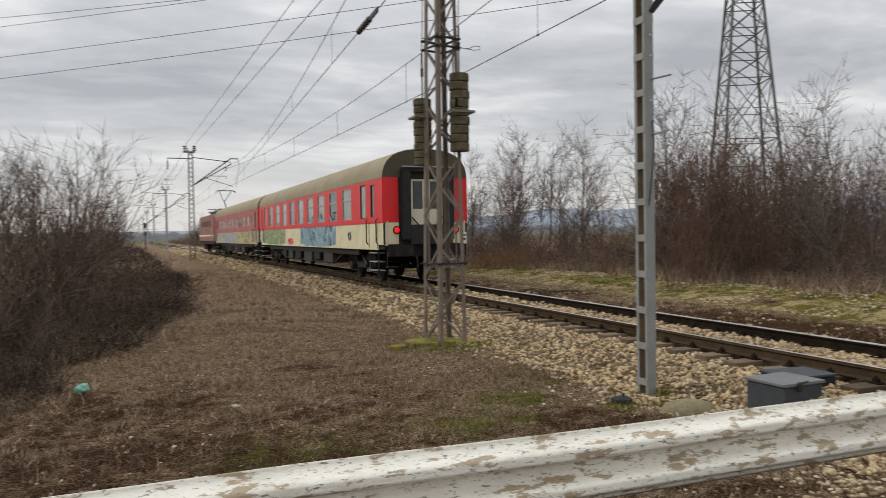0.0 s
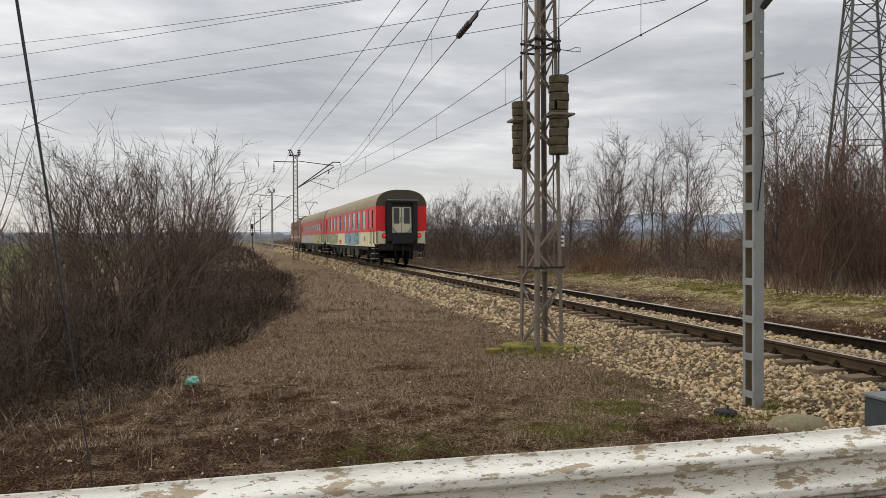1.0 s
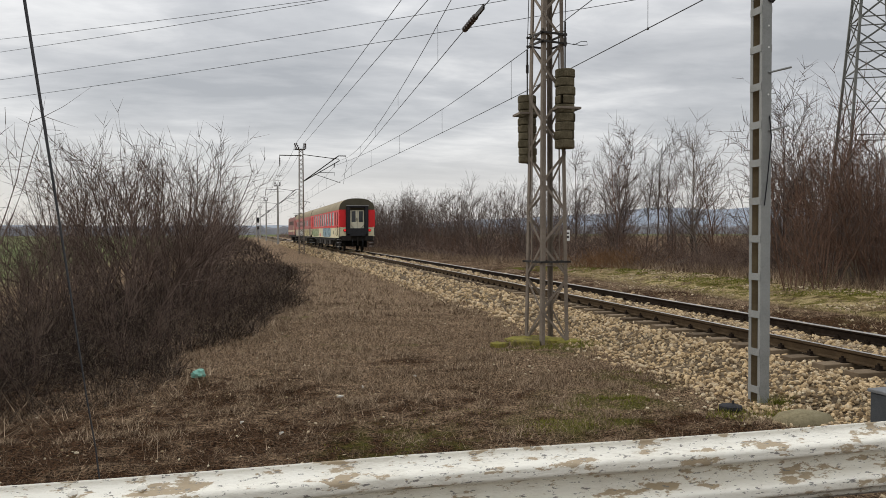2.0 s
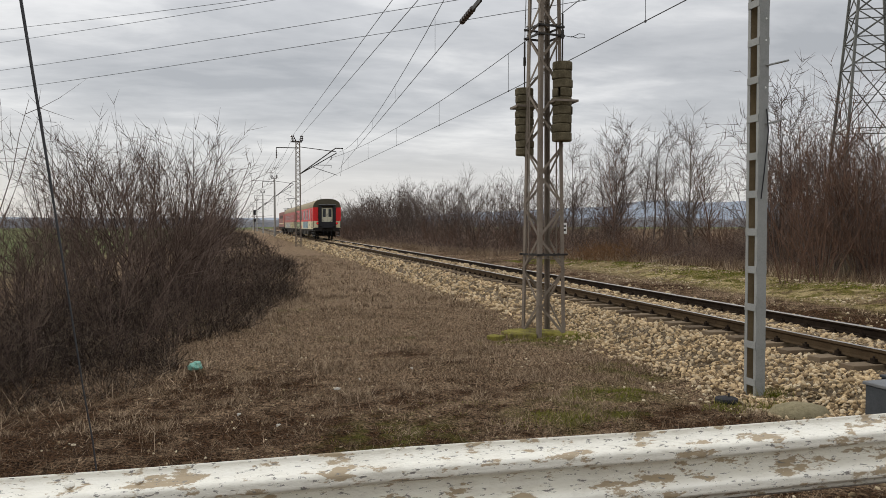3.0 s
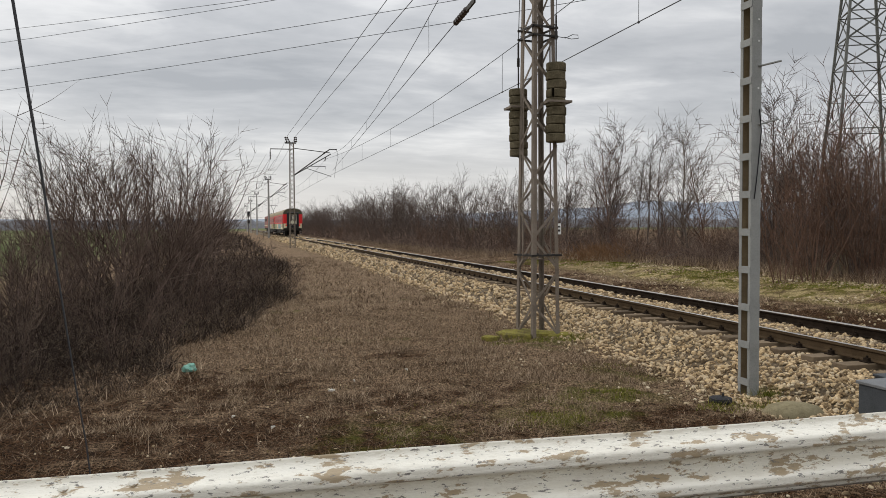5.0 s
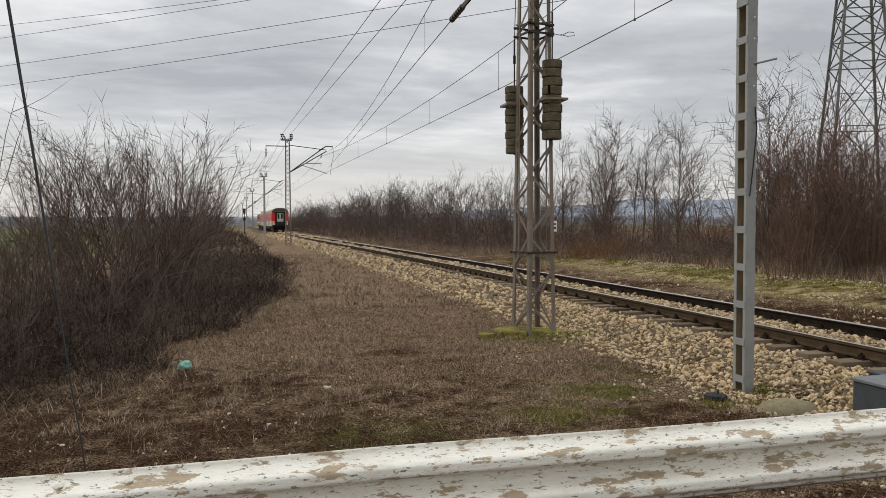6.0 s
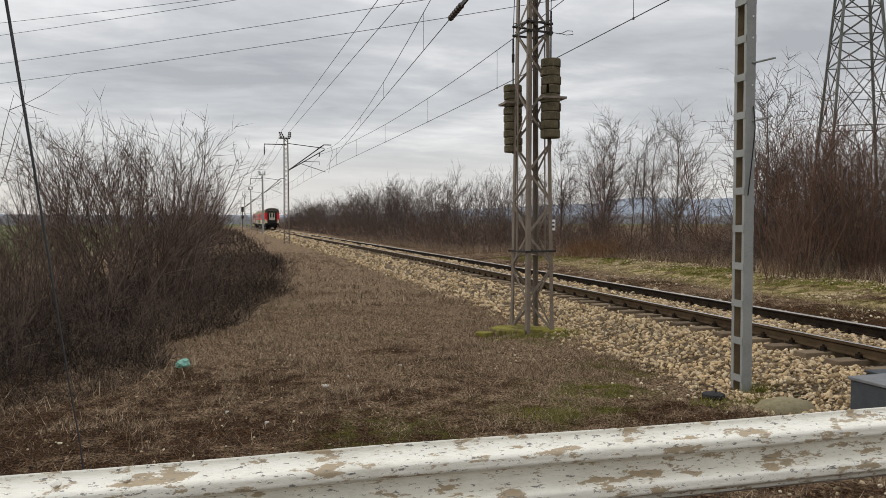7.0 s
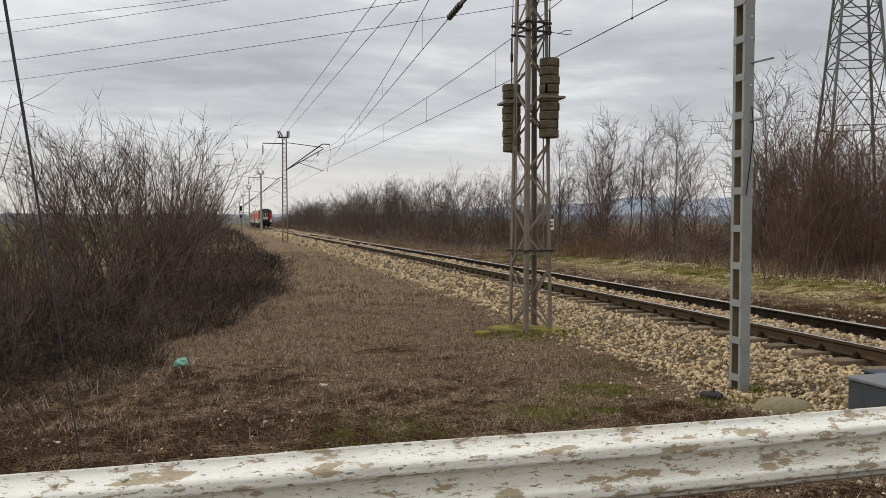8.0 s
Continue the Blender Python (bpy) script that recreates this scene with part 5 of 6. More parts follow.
    part("corridor_wall", Shape().box(0.35, L / 2, 2.26, 0.03, L - 0.2, 2.0), UNDER_GREY, t)
    rp = roof_profile(W + 0.02, EAVE, CROWN)
    s = Shape()
    ysr = [0.0, 0.35, 1.0, L - 1.0, L - 0.35, L]
    for yv in ysr:
        s.v += [(px, yv, pz) for px, pz in rp]
    k = len(rp)
    for j in range(len(ysr) - 1):
        s.f += [(j * k + i, j * k + i + 1, (j + 1) * k + i + 1, (j + 1) * k + i) for i in range(k - 1)]
    part("roof", s, ROOF, t, "dusty beige-grey arched roof", smooth=True)
    for yv in (5.5, 10.5, 15.5, 20.0):
        part("roof_vent", Shape().box(0, yv, CROWN + 0.03, 0.5, 0.35, 0.10, c=0.03), ROOF, t)
    for yb in (3.55, L - 3.55):
        bogie(t, yb)
    rnd = random.Random(5)
    for yv, w2, h2, mat in ((7.6, 1.5, 0.50, UNDER_GREY), (9.6, 1.1, 0.42, UNDER), (11.4, 1.6, 0.55, UNDER_GREY), (13.6, 1.2, 0.45, UNDER), (15.4, 1.0, 0.5, UNDER_GREY), (17.0, 1.0, 0.4, UNDER)):
        for sgn in (-1, 1):
            soften(part("equipment_box", Shape().box(sgn * 0.95, yv, 0.98 - h2 / 2, 0.75, w2, h2), mat, t, "grimy underfloor box"), 0.02)
    part("truss_rod", Shape().rod([(-1.2, 5.6, 0.9), (-1.2, 7.0, 0.48), (-1.2, 17.5, 0.48), (-1.2, 18.9, 0.9)], 0.035, 6), UNDER_GREY, t)
    coach_end(t, 0.0, -1, full)
    coach_end(t, L, 1, False)
    for y0, y1, z0, z1, mat, seed, lab in sprays:
        spray_patch(t, -1, y0, y1, z0, z1, mat, seed, lab)
    return t


def build_locomotive():
    t = thing("electric_locomotive", pose(0, 0, 0), "dark red electric locomotive with a raised pantograph", "locomotive")
    L, W = 15.4, 2.9
    s = Shape()
    prof = [(0.0, 1.15), (0.0, 2.2), (0.45, 3.45), (0.9, 3.75), (L - 0.9, 3.75), (L - 0.45, 3.45), (L, 2.2), (L, 1.15)]
    s.extrude(prof, (-W / 2, 0, 0), (W / 2, 0, 0), (0, 1, 0), (0, 0, 1))
    soften(part("body", s, LOCO_RED, t, "dull red locomotive body"), 0.08, 3)
    for sgn in (-1, 1):
        part("body_stripe", Shape().box(sgn * (W / 2 + 0.005), L / 2, 1.75, 0.012, L - 0.6, 0.16), CREAM, t, "cream waist stripe")
        for k in range(6):
            g = part("side_grille", Shape().box(sgn * (W / 2 + 0.006), 3.6 + k * 1.65, 2.9, 0.014, 1.0, 0.55), UNDER_GREY, t, "dark ventilation grille")
        part("cab_door", Shape().box(sgn * (W / 2 + 0.006), 1.55, 2.25, 0.014, 0.65, 1.9), RED, t, "red cab door")
        for yy in (1.12, 1.98):
            part("handrail", Shape().rod([(sgn * (W / 2 + 0.05), yy, 1.3), (sgn * (W / 2 + 0.05), yy, 2.4)], 0.02, 6), CREAM, t)
        part("frame_skirt", Shape().box(sgn * 1.3, L / 2, 1.02, 0.15, L - 0.8, 0.24), UNDER, t)
    for sx in (-0.68, 0.68):
        part("cab_window", Shape().box(sx, 0.26, 2.82, 1.05, 0.05, 0.75, m=pose(0, 0, 0, -20, 0, 0)), GLASS_DARK, t, "cab window")
    for y in (3.6, L - 3.6):
        bogie(t, y)
    for sx in (-0.875, 0.875):
        for yy, sg in ((0, -1), (L, 1)):
            part("buffer", Shape().lathe(0, 0, [(0.14, 0), (0.11, 0.3), (0.24, 0.42), (0.24, 0.46)], 16), UNDER, t, m=pose(sx, yy, 1.06, -90 * sg, 0, 0))
    for k, y in enumerate((5.6, 7.7, 9.6)):
        soften(part("roof_equipment", Shape().box(0, y, 3.93, 1.5, 1.3, 0.36), UNDER_GREY, t, "dark roof equipment"), 0.05)
    for sx in (-0.6, 0.6):
        part("roof_conductor", Shape().rod([(sx, 2.2, 4.2), (sx, 12.5, 4.2)], 0.03, 6), UNDER, t)
        for y in (2.4, 4.4, 6.6, 8.8, 11):
            part("roof_insulator", insulator_shape(Shape(), (sx, y, 3.72), (sx, y, 4.18), 0.08, 4), INSULATOR, t)
    py = 3.2
    pan = part("pantograph", Shape().box(0, py, 4.28, 1.3, 1.5, 0.06), UNDER, t, "raised pantograph")
    part("lower_arm", Shape().rod([(0, py - 0.6, 4.3), (0, py + 1.1, 5.15)], 0.05, 8), UNDER, pan)
    for sx in (-1, 1):
        part("upper_arm", Shape().rod([(sx * 0.1, py + 1.1, 5.15), (sx * 0.55, py, 6.02)], 0.03, 8), UNDER, pan)
    for dy in (-0.22, 0.22):
        part("collector_bar", Shape().rod([(-0.98, py + dy, 5.90), (-0.72, py + dy, 6.06), (0.72, py + dy, 6.06), (0.98, py + dy, 5.90)], 0.03, 6), UNDER, pan)
    down = part("pantograph", Shape().box(0, L - py, 4.28, 1.3, 1.5, 0.06), UNDER, t, "folded pantograph")
    part("folded_arm", Shape().rod([(0, L - py - 0.7, 4.35), (0, L - py + 0.8, 4.5)], 0.05, 8).rod([(-0.9, L - py - 0.6, 4.55), (0.9, L - py - 0.6, 4.55)], 0.03, 6), UNDER, down)
    return t


LOCO_RED = material("faded_loco_paint", [(0.17, 0.075, 0.066), (0.25, 0.118, 0.104), (0.31, 0.165, 0.148)], 0.8, 0.6, 0, 0.06, 25, 0.22)
coach_rear = build_coach("red and cream passenger coach with sprayed sides and lit tail lights",
                         [(5.9, 12.5, 1.10, 2.55, SPRAY_BLUE, 11, "large blue sprayed lettering shapes"), (3.7, 4.15, 1.36, 1.72, SPRAY_RECESS_DARK, 4, "small dark sprayed tag"),
                          (16.2, 23.4, 1.10, 2.30, SPRAY_GREEN, 8, "green sprayed patch"), (14.2, 15.6, 1.12, 1.5, RED, 6, "red sprayed tag")], True, RED, CREAM, 2.10, 3.22, 0.60)
coach_front = build_coach("red and cream passenger coach with yellow sprayed sides",
                          [(1.9, 9.5, 1.10, 1.95, SPRAY_YELLOW, 21, "yellow sprayed patch"), (10.5, 20.0, 1.10, 2.0, SPRAY_GREY, 14, "faded blue and grey sprayed patch")], False, RED_FADED, CREAM_DUSTY, 2.28, 2.92, 0.52)
loco = build_locomotive()


# ---------------------------------------------------------------- what moves
TRAIN_Y0, SPEED = 22.5, 18.8


def along(y, length):
    """Pose of a vehicle whose rear stands at y on the line."""
    a, b = Vector((line_x(y), y, RAIL_Z)), Vector((line_x(y + length), y + length, RAIL_Z))
    yaw = math.degrees(math.atan2(-(b.x - a.x), b.y - a.y))
    return pose(a.x, a.y, a.z, 0, 0, yaw)


def motions():
    """The train draws away along the line at a steady speed."""
    for ob, back, length in ((coach_rear, 0.0, COACH_L), (coach_front, 25.1, COACH_L), (loco, 50.3, 15.4)):
        walk(ob, [(0.5 * i, along(TRAIN_Y0 + back + SPEED * 0.5 * i, length)) for i in range(17)])


# ---------------------------------------------------------------- bare winter scrub
def prisms(seg, sides=3):
    """Verts and quads of thin tapered prisms for rows of x0 y0 z0 x1 y1 z1 r0 r1."""
    p, q, r0, r1 = seg[:, 0:3], seg[:, 3:6], seg[:, 6:7], seg[:, 7:8]
    d = q - p
    d /= np.linalg.norm(d, axis=1, keepdims=True) + 1e-9
    ref = np.where(np.abs(d[:, 2:3]) < 0.9, np.array([[0, 0, 1.0]]), np.array([[1.0, 0, 0]]))
    s = np.cross(d, ref)
    s /= np.linalg.norm(s, axis=1, keepdims=True) + 1e-9
    u = np.cross(s, d)
    rings = []
    for c, r in ((p, r0), (q, r1)):
        for k in range(sides):
            a = 2 * math.pi * k / sides
            rings.append(c + (s * math.cos(a) + u * math.sin(a)) * r)
    v = np.stack(rings, 1).reshape(-1, 3)
    base = np.arange(len(seg))[:, None] * 2 * sides
    f = np.concatenate([base + np.array([[k, (k + 1) % sides, sides + (k + 1) % sides, sides + k]]) for k in range(sides)])
    return v, f


def grow(out, rnd, p, d, length, r, levels, kids, lift, bend, steps, least=0.006, main=None, fan=(0.38, 0.78)):
    """One branch, its wobble and its side shoots; main takes the points of a stem that stands on the ground."""
    step = length / steps
    pos, way = np.array(p, float), np.array(d, float)
    for i in range(steps):
        way = way + rnd.normal(0, bend, 3) + np.array([0, 0, lift])
        way /= np.linalg.norm(way)
        nxt = pos + way * step
        ra, rb = r * (1 - 0.8 * i / steps), r * (1 - 0.8 * (i + 1) / steps)
        if main is None:
            out.append((*pos, *nxt, ra, rb))
        else:
            main.append((tuple(pos), ra))
        if levels > 0 and i >= (1 if levels > 1 else 0):
            for _ in range(rnd.poisson(kids[0])):
                a = rnd.uniform(0, 2 * math.pi)
                side = np.cross(way, [math.cos(a), math.sin(a), 0.2])
                side /= np.linalg.norm(side) + 1e-9
                ang = rnd.uniform(*fan)
                cd = way * math.cos(ang) + side * math.sin(ang)
                grow(out, rnd, pos + way * step * rnd.uniform(0, 1), cd, length * rnd.uniform(0.32, 0.6) * (1 - 0.45 * i / steps), max(ra * 0.55, least), levels - 1, kids[1:], lift * 1.2, bend, max(3, steps - 4) if levels > 1 else 2, least, None, fan)
        pos = nxt
    if main is not None:
        main.append((tuple(pos), r * 0.2))


def shrub_mesh(name, seed, height, stems, spread, mat, kids=(0.75, 0.55), thick=0.018, least=0.006):
    rnd = np.random.default_rng(seed)
    out, mains = [], []
    for _ in range(stems):
        mains.append([])
        a = rnd.uniform(0, 2 * math.pi)
        lean = rnd.uniform(0.05, spread)
        d = (math.cos(a) * lean, math.sin(a) * lean, 1)
        b = rnd.uniform(0, 0.35)
        grow(out, rnd, (math.cos(a) * b, math.sin(a) * b, -0.05), d, height * rnd.uniform(0.65, 1.0), thick * rnd.uniform(0.6, 1.1), 2, kids, 0.035, 0.065, 8, least, mains[-1], (0.42, 0.9))
    return plant_meshes("stem", mains, np.array(out), mat)


def tree_mesh(name, seed, height, mat, thick=0.05, kids=(1.9, 0.8), bend=0.05, least=0.011):
    rnd = np.random.default_rng(seed)
    out, mains = [], [[]]
    grow(out, rnd, (0, 0, -0.05), (rnd.uniform(-0.08, 0.08), rnd.uniform(-0.08, 0.08), 1), height, thick, 2, kids, 0.03, bend, 12, least, mains[0], (0.55, 1.0))
    return plant_meshes("trunk", mains, np.array(out), mat)


def plant_meshes(name, mains, seg, mat):
    """A mesh for each stem that stands on the ground, and one for the crown of thin shoots."""
    out = [(name, Shape().rod([p for p, r in m], [r for p, r in m], 5).mesh(name, mat)) for m in mains]
    return out + [("crown", array_mesh("crown", *prisms(seg), mat))]


def plant(name, meshes, m, size, label, category, group):
    t = new(name)
    t.empty_display_size = 0.3
    t.matrix_basis = m @ Matrix.Diagonal((size, size, size, 1))
    tagged(t, label, category, group)
    for n, me in meshes:
        part(n, me, None, t)
    return t


def pick(table, y):
    ys = [a for a, b in table]
    return float(np.interp(y, ys, [b for a, b in table]))


LEFT_EDGE = [(6, -4.2), (9, -2.7), (9.9, -1.8), (11.4, -1.3), (14, -0.85), (18, 0.2), (25, 1.1), (40, 1.4), (70, 0.7), (120, -0.6), (200, -3.2), (300, -6)]
RIGHT_EDGE = [(6, 15.6), (16, 15.5), (20, 15.9), (24, 16.0), (30, 15.6), (34, 14.4), (43, 13.5), (48, 12.2), (70, 11.1), (128, 10.3), (190, 9.0), (300, 6.6)]


def strands(rnd, xyz, length, lean, r, segs=4, twigs=1):
    """Dead stems standing at many places at once, each with a few side shoots."""
    n = len(xyz)
    a = rnd.uniform(0, 2 * math.pi, n)
    way = np.stack([np.cos(a) * lean, np.sin(a) * lean, np.ones(n)], 1)
    way /= np.linalg.norm(way, axis=1, keepdims=True)
    pos = xyz.copy()
    rows = []
    for i in range(segs):
        way = way + rnd.normal(0, 0.38, (n, 3)) + np.stack([np.cos(a), np.sin(a), np.zeros(n)], 1) * (lean * 0.35)[:, None] * i / segs
        way /= np.linalg.norm(way, axis=1, keepdims=True)
        nxt = pos + way * (length / segs)[:, None]
        ra, rb = r * (1 - 0.7 * i / segs), r * (1 - 0.7 * (i + 1) / segs)
        rows.append(np.concatenate([pos, nxt, ra[:, None], rb[:, None]], 1))
        for _ in range(twigs):
            f = rnd.uniform(0, 1, (n, 1))
            b = pos + (nxt - pos) * f
            tw = way * 0.5 + rnd.normal(0, 0.8, (n, 3))
            tw[:, 2] = np.abs(tw[:, 2]) * 0.8 + 0.15
            tw /= np.linalg.norm(tw, axis=1, keepdims=True)
            e = b + tw * (length * rnd.uniform(0.2, 0.5, n))[:, None]
            rows.append(np.concatenate([b, e, ra[:, None] * 0.6, rb[:, None] * 0.5], 1))
        pos = nxt
    return np.concatenate(rows)


def scatter(rnd, n, y0, y1, edge, side, depth, power=1.0):
    y = y0 + (y1 - y0) * rnd.uniform(0, 1, n) ** power
    inn = depth * rnd.uniform(0, 1, n) ** 1.3
    wob = np.array([noise.noise(Vector((v * 0.35, 7.0, side))) * 0.7 for v in y])
    x = np.array([pick(edge, v) for v in y]) + side * (inn + wob - 0.1)
    return x, y, inn


def build_brush(name, seed, spans, edge, side, mat, label):
    rnd = np.random.default_rng(seed)
    rows = []
    for y0, y1, n, depth, h0, h1, rad in spans:
        x, y, inn = scatter(rnd, n, y0, y1, edge, side, depth)
        z = np.array([land(a, b) for a, b in zip(x, y)]) - 0.04
        patch = np.array([0.85 + 0.9 * noise.noise(Vector((a * 0.35, b * 0.35, 3))) + 0.4 * noise.noise(Vector((a * 1.1, b * 1.1, 6))) for a, b in zip(x, y)])
        length = (h0 + (h1 - h0) * np.minimum(1, inn / (0.45 * depth))) * patch * rnd.uniform(0.6, 1.15, n)
        rows.append(strands(rnd, np.stack([x, y, z], 1), np.maximum(0.2, length), 0.2 + 2.4 * rnd.uniform(0, 1, n) ** 1.5, rad * rnd.uniform(0.5, 1.35, n), segs=3))
    v, f = prisms(np.concatenate(rows))
    return tagged(part(name, array_mesh(name, v, f, mat), None), label, "scrub", kind="stuff")


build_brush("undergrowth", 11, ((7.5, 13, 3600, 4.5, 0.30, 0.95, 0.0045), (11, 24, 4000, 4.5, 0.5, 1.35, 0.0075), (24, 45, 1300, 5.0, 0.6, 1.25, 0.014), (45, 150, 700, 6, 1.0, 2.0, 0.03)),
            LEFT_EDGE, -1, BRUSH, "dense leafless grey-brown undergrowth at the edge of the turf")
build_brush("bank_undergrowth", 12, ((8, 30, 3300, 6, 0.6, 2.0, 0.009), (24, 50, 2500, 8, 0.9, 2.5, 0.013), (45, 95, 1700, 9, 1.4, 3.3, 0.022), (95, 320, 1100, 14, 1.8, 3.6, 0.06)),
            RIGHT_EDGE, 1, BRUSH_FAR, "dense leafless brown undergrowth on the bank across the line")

shrubs = [shrub_mesh("shrub", 20 + i, 4.7, 7, 0.85, TWIG, kids=(1.6, 1.0), thick=0.034, least=0.0072) for i in range(3)]
saplings = [tree_mesh("sapling", 40 + i, 6.5, (TWIG_GREY, TWIG_PALE, TWIG_GREY, TWIG_RED, TWIG_GREY)[i], kids=(2.7, 1.25)) for i in range(5)]
edge_tree = shrub_mesh("edge_tree", 71, 5.2, 8, 0.8, TWIG, kids=(0.7, 0.5), thick=0.024, least=0.006)
copse = [shrub_mesh("copse", 80 + i, 5.6, 6, 0.6, TWIG_GREY, kids=(1.3, 1.1), thick=0.03, least=0.0095) for i in range(3)]
red_shrubs = [shrub_mesh("red_shrub", 60 + i, 4.6, 9, 0.5, TWIG_RED if i else TWIG_GREY, kids=(0.9, 0.75), thick=0.022, least=0.0085) for i in range(2)]
L_SHRUB = "tall leafless shrub with many upright grey-brown stems"
L_TREE = "slender leafless young tree on the bank across the line"
L_RED = "leafless red-brown shrub on the bank across the line"


def plant_scrub():
    rnd = random.Random(17)
    # the thicket beside the turf: x, y, size
    spots = [(-2.3, 17.4, 0.95), (-2.0, 19.4, 1.16), (-2.7, 20.8, 1.24), (-2.0, 23.2, 1.28), (-2.9, 25.6, 1.34),
             (-2.0, 28.0, 1.24), (-2.3, 32.0, 1.28), (-2.2, 37.0, 1.22), (-2.6, 43.0, 1.28), (-2.1, 50.0, 1.2), (-2.3, 60.0, 1.15), (-2.7, 18.6, 1.08), (-2.0, 21.4, 1.2), (-2.4, 27.0, 1.3), (-2.5, 30.0, 1.3), (-2.2, 34.5, 1.24), (-2.4, 40.0, 1.25),
             (-2.9, 68.0, 1.2), (-2.9, 78.0, 1.2), (-3.4, 92.0, 1.3), (-4.2, 108.0, 1.4), (-5.2, 126.0, 1.5), (-5.5, 25.5, 1.22), (-6.3, 27.0, 1.32), (-5.0, 28.2, 1.26), (-6.0, 29.5, 1.2), (-8.4, 34.0, 1.1),
             (-2.9, 10.6, 0.30), (-1.9, 11.8, 0.34), (-3.6, 11.2, 0.38), (-1.4, 13.4, 0.34), (-0.9, 16.2, 0.34), (-2.4, 14.0, 0.55), (-3.4, 13.2, 0.45),
             (-0.5, 19.5, 0.36), (0.0, 23.0, 0.36), (0.2, 27.0, 0.38), (-4.4, 10.2, 0.36), (-1.4, 16.0, 0.6), (0.3, 32.0, 0.40), (-1.0, 20.5, 0.55), (-3.9, 15.5, 0.6), (-4.7, 17.0, 0.62), (-5.4, 20.0, 0.72), (-4.2, 18.8, 0.62), (-6.4, 22.5, 0.75), (-7.0, 25.0, 0.8)]
    for i, (x, y, s) in enumerate(spots):
        x -= 0.35 if s > 0.9 else 0.0
        plant("leafless_shrub", shrubs[i % 3], pose(x, y, land(x, y) - 0.05, rnd.uniform(-4, 4), rnd.uniform(-4, 4), rnd.uniform(0, 360)), s * 0.84, L_SHRUB, "shrub", "thicket beside the turf")
    plant("leafless_tree", edge_tree, pose(-4.6, 11.6, land(-4.6, 11.6) - 0.05, 0, 4, 40), 1.0, "leafless young tree leaning out of the thicket", "tree", "")
    # the bank across the line: slender trees with gaps near by, a closed belt further off
    def tree(x, yy, size):
        plant("leafless_tree", saplings[rnd.randrange(5)], pose(x, yy, land(x, yy) - 0.05, rnd.uniform(-4, 4), rnd.uniform(-4, 4), rnd.uniform(0, 360)), size, L_TREE, "tree", "young trees on the bank")

    def clump(x, yy, size):
        plant("leafless_tree", copse[rnd.randrange(3)], pose(x, yy, land(x, yy) - 0.05, rnd.uniform(-4, 4), rnd.uniform(-4, 4), rnd.uniform(0, 360)), size, "many-stemmed leafless tree in the belt across the line", "tree", "trees of the belt")

    def bush(x, yy, size):
        plant("leafless_shrub", red_shrubs[rnd.randrange(2)], pose(x, yy, land(x, yy) - 0.05, 0, 0, rnd.uniform(0, 360)), size, L_RED, "shrub", "shrubs on the bank")

    y = 16.0
    while y < 200:
        edge = pick(RIGHT_EDGE, y)
        if y < 44:
            tree(edge + rnd.uniform(1.5, 7.0), y + rnd.uniform(-1, 1), rnd.uniform(0.62, 0.80) if y < 22 else rnd.uniform(0.70, 0.96))
            if y > 22:
                tree(edge + rnd.uniform(3.0, 8.5), y + rnd.uniform(-1, 1), rnd.uniform(0.72, 1.0))
            bush(edge + rnd.uniform(1.0, 5.0), y + rnd.uniform(-1, 1), rnd.uniform(0.45, 0.85))
            bush(edge + rnd.uniform(0.8, 3.0), y + rnd.uniform(-1, 1), rnd.uniform(0.35, 0.55))
            y += 1.8
        else:
            for k in range(2):
                clump(edge + rnd.uniform(1.5, 4.0) + 3.0 * k, y + rnd.uniform(-1.5, 1.5), rnd.uniform(0.78, 1.08) * (1.0 if y < 70 else 1.15))
            if rnd.random() < 0.35:
                tree(edge + rnd.uniform(4.0, 7.0), y + rnd.uniform(-1.5, 1.5), rnd.uniform(0.56, 0.76) * (1.0 if y < 70 else 1.12))
            bush(edge + rnd.uniform(0.8, 2.5), y + rnd.uniform(-1, 1), rnd.uniform(0.5, 0.7))
            y += 2.3 if y < 90 else 3.4
    # the thick stand below the transmission tower
    for i in range(60):
        a, d = radians(rnd.uniform(37, 54)), rnd.uniform(22.5, 38)
        x, yy = d * math.sin(a), d * math.cos(a)
        plant("leafless_shrub", red_shrubs[i % 2], pose(x, yy, land(x, yy) - 0.05, 0, 0, rnd.uniform(0, 360)), rnd.uniform(0.75, 1.15), L_RED, "shrub", "shrubs on the bank")
    plant("leafless_tree", saplings[1], pose(23.6, 20.6, land(23.6, 20.6) - 0.05, 0, 0, 200), 0.98, "tall pale leafless tree above the scrub", "tree", "")


def blades(rnd, x, y, h, w, flat):
    """Single pointed blades, bent over by flat."""
    n = len(x)
    z = np.array([land(a, b) for a, b in zip(x, y)]) - 0.008
    a = rnd.uniform(0, 2 * math.pi, n)
    b = a + math.pi / 2 + rnd.normal(0, 0.4, n)
    p = np.stack([x, y, z], 1)
    side = np.stack([np.cos(a), np.sin(a), np.zeros(n)], 1) * (w / 2)[:, None]
    lean = np.clip(flat + rnd.normal(0, 0.25, n), 0.0, 1.45)
    tip = p + np.stack([np.cos(b) * np.sin(lean), np.sin(b) * np.sin(lean), np.cos(lean)], 1) * h[:, None]
    return np.stack([p - side, p + side, tip], 1).reshape(-1, 3)


def build_grass(name, mat, parts, label):
    v = np.concatenate(parts)
    f = np.arange(len(v)).reshape(-1, 3)
    return tagged(part(name, array_mesh(name, v, f, mat), None), label, "grass", kind="stuff")


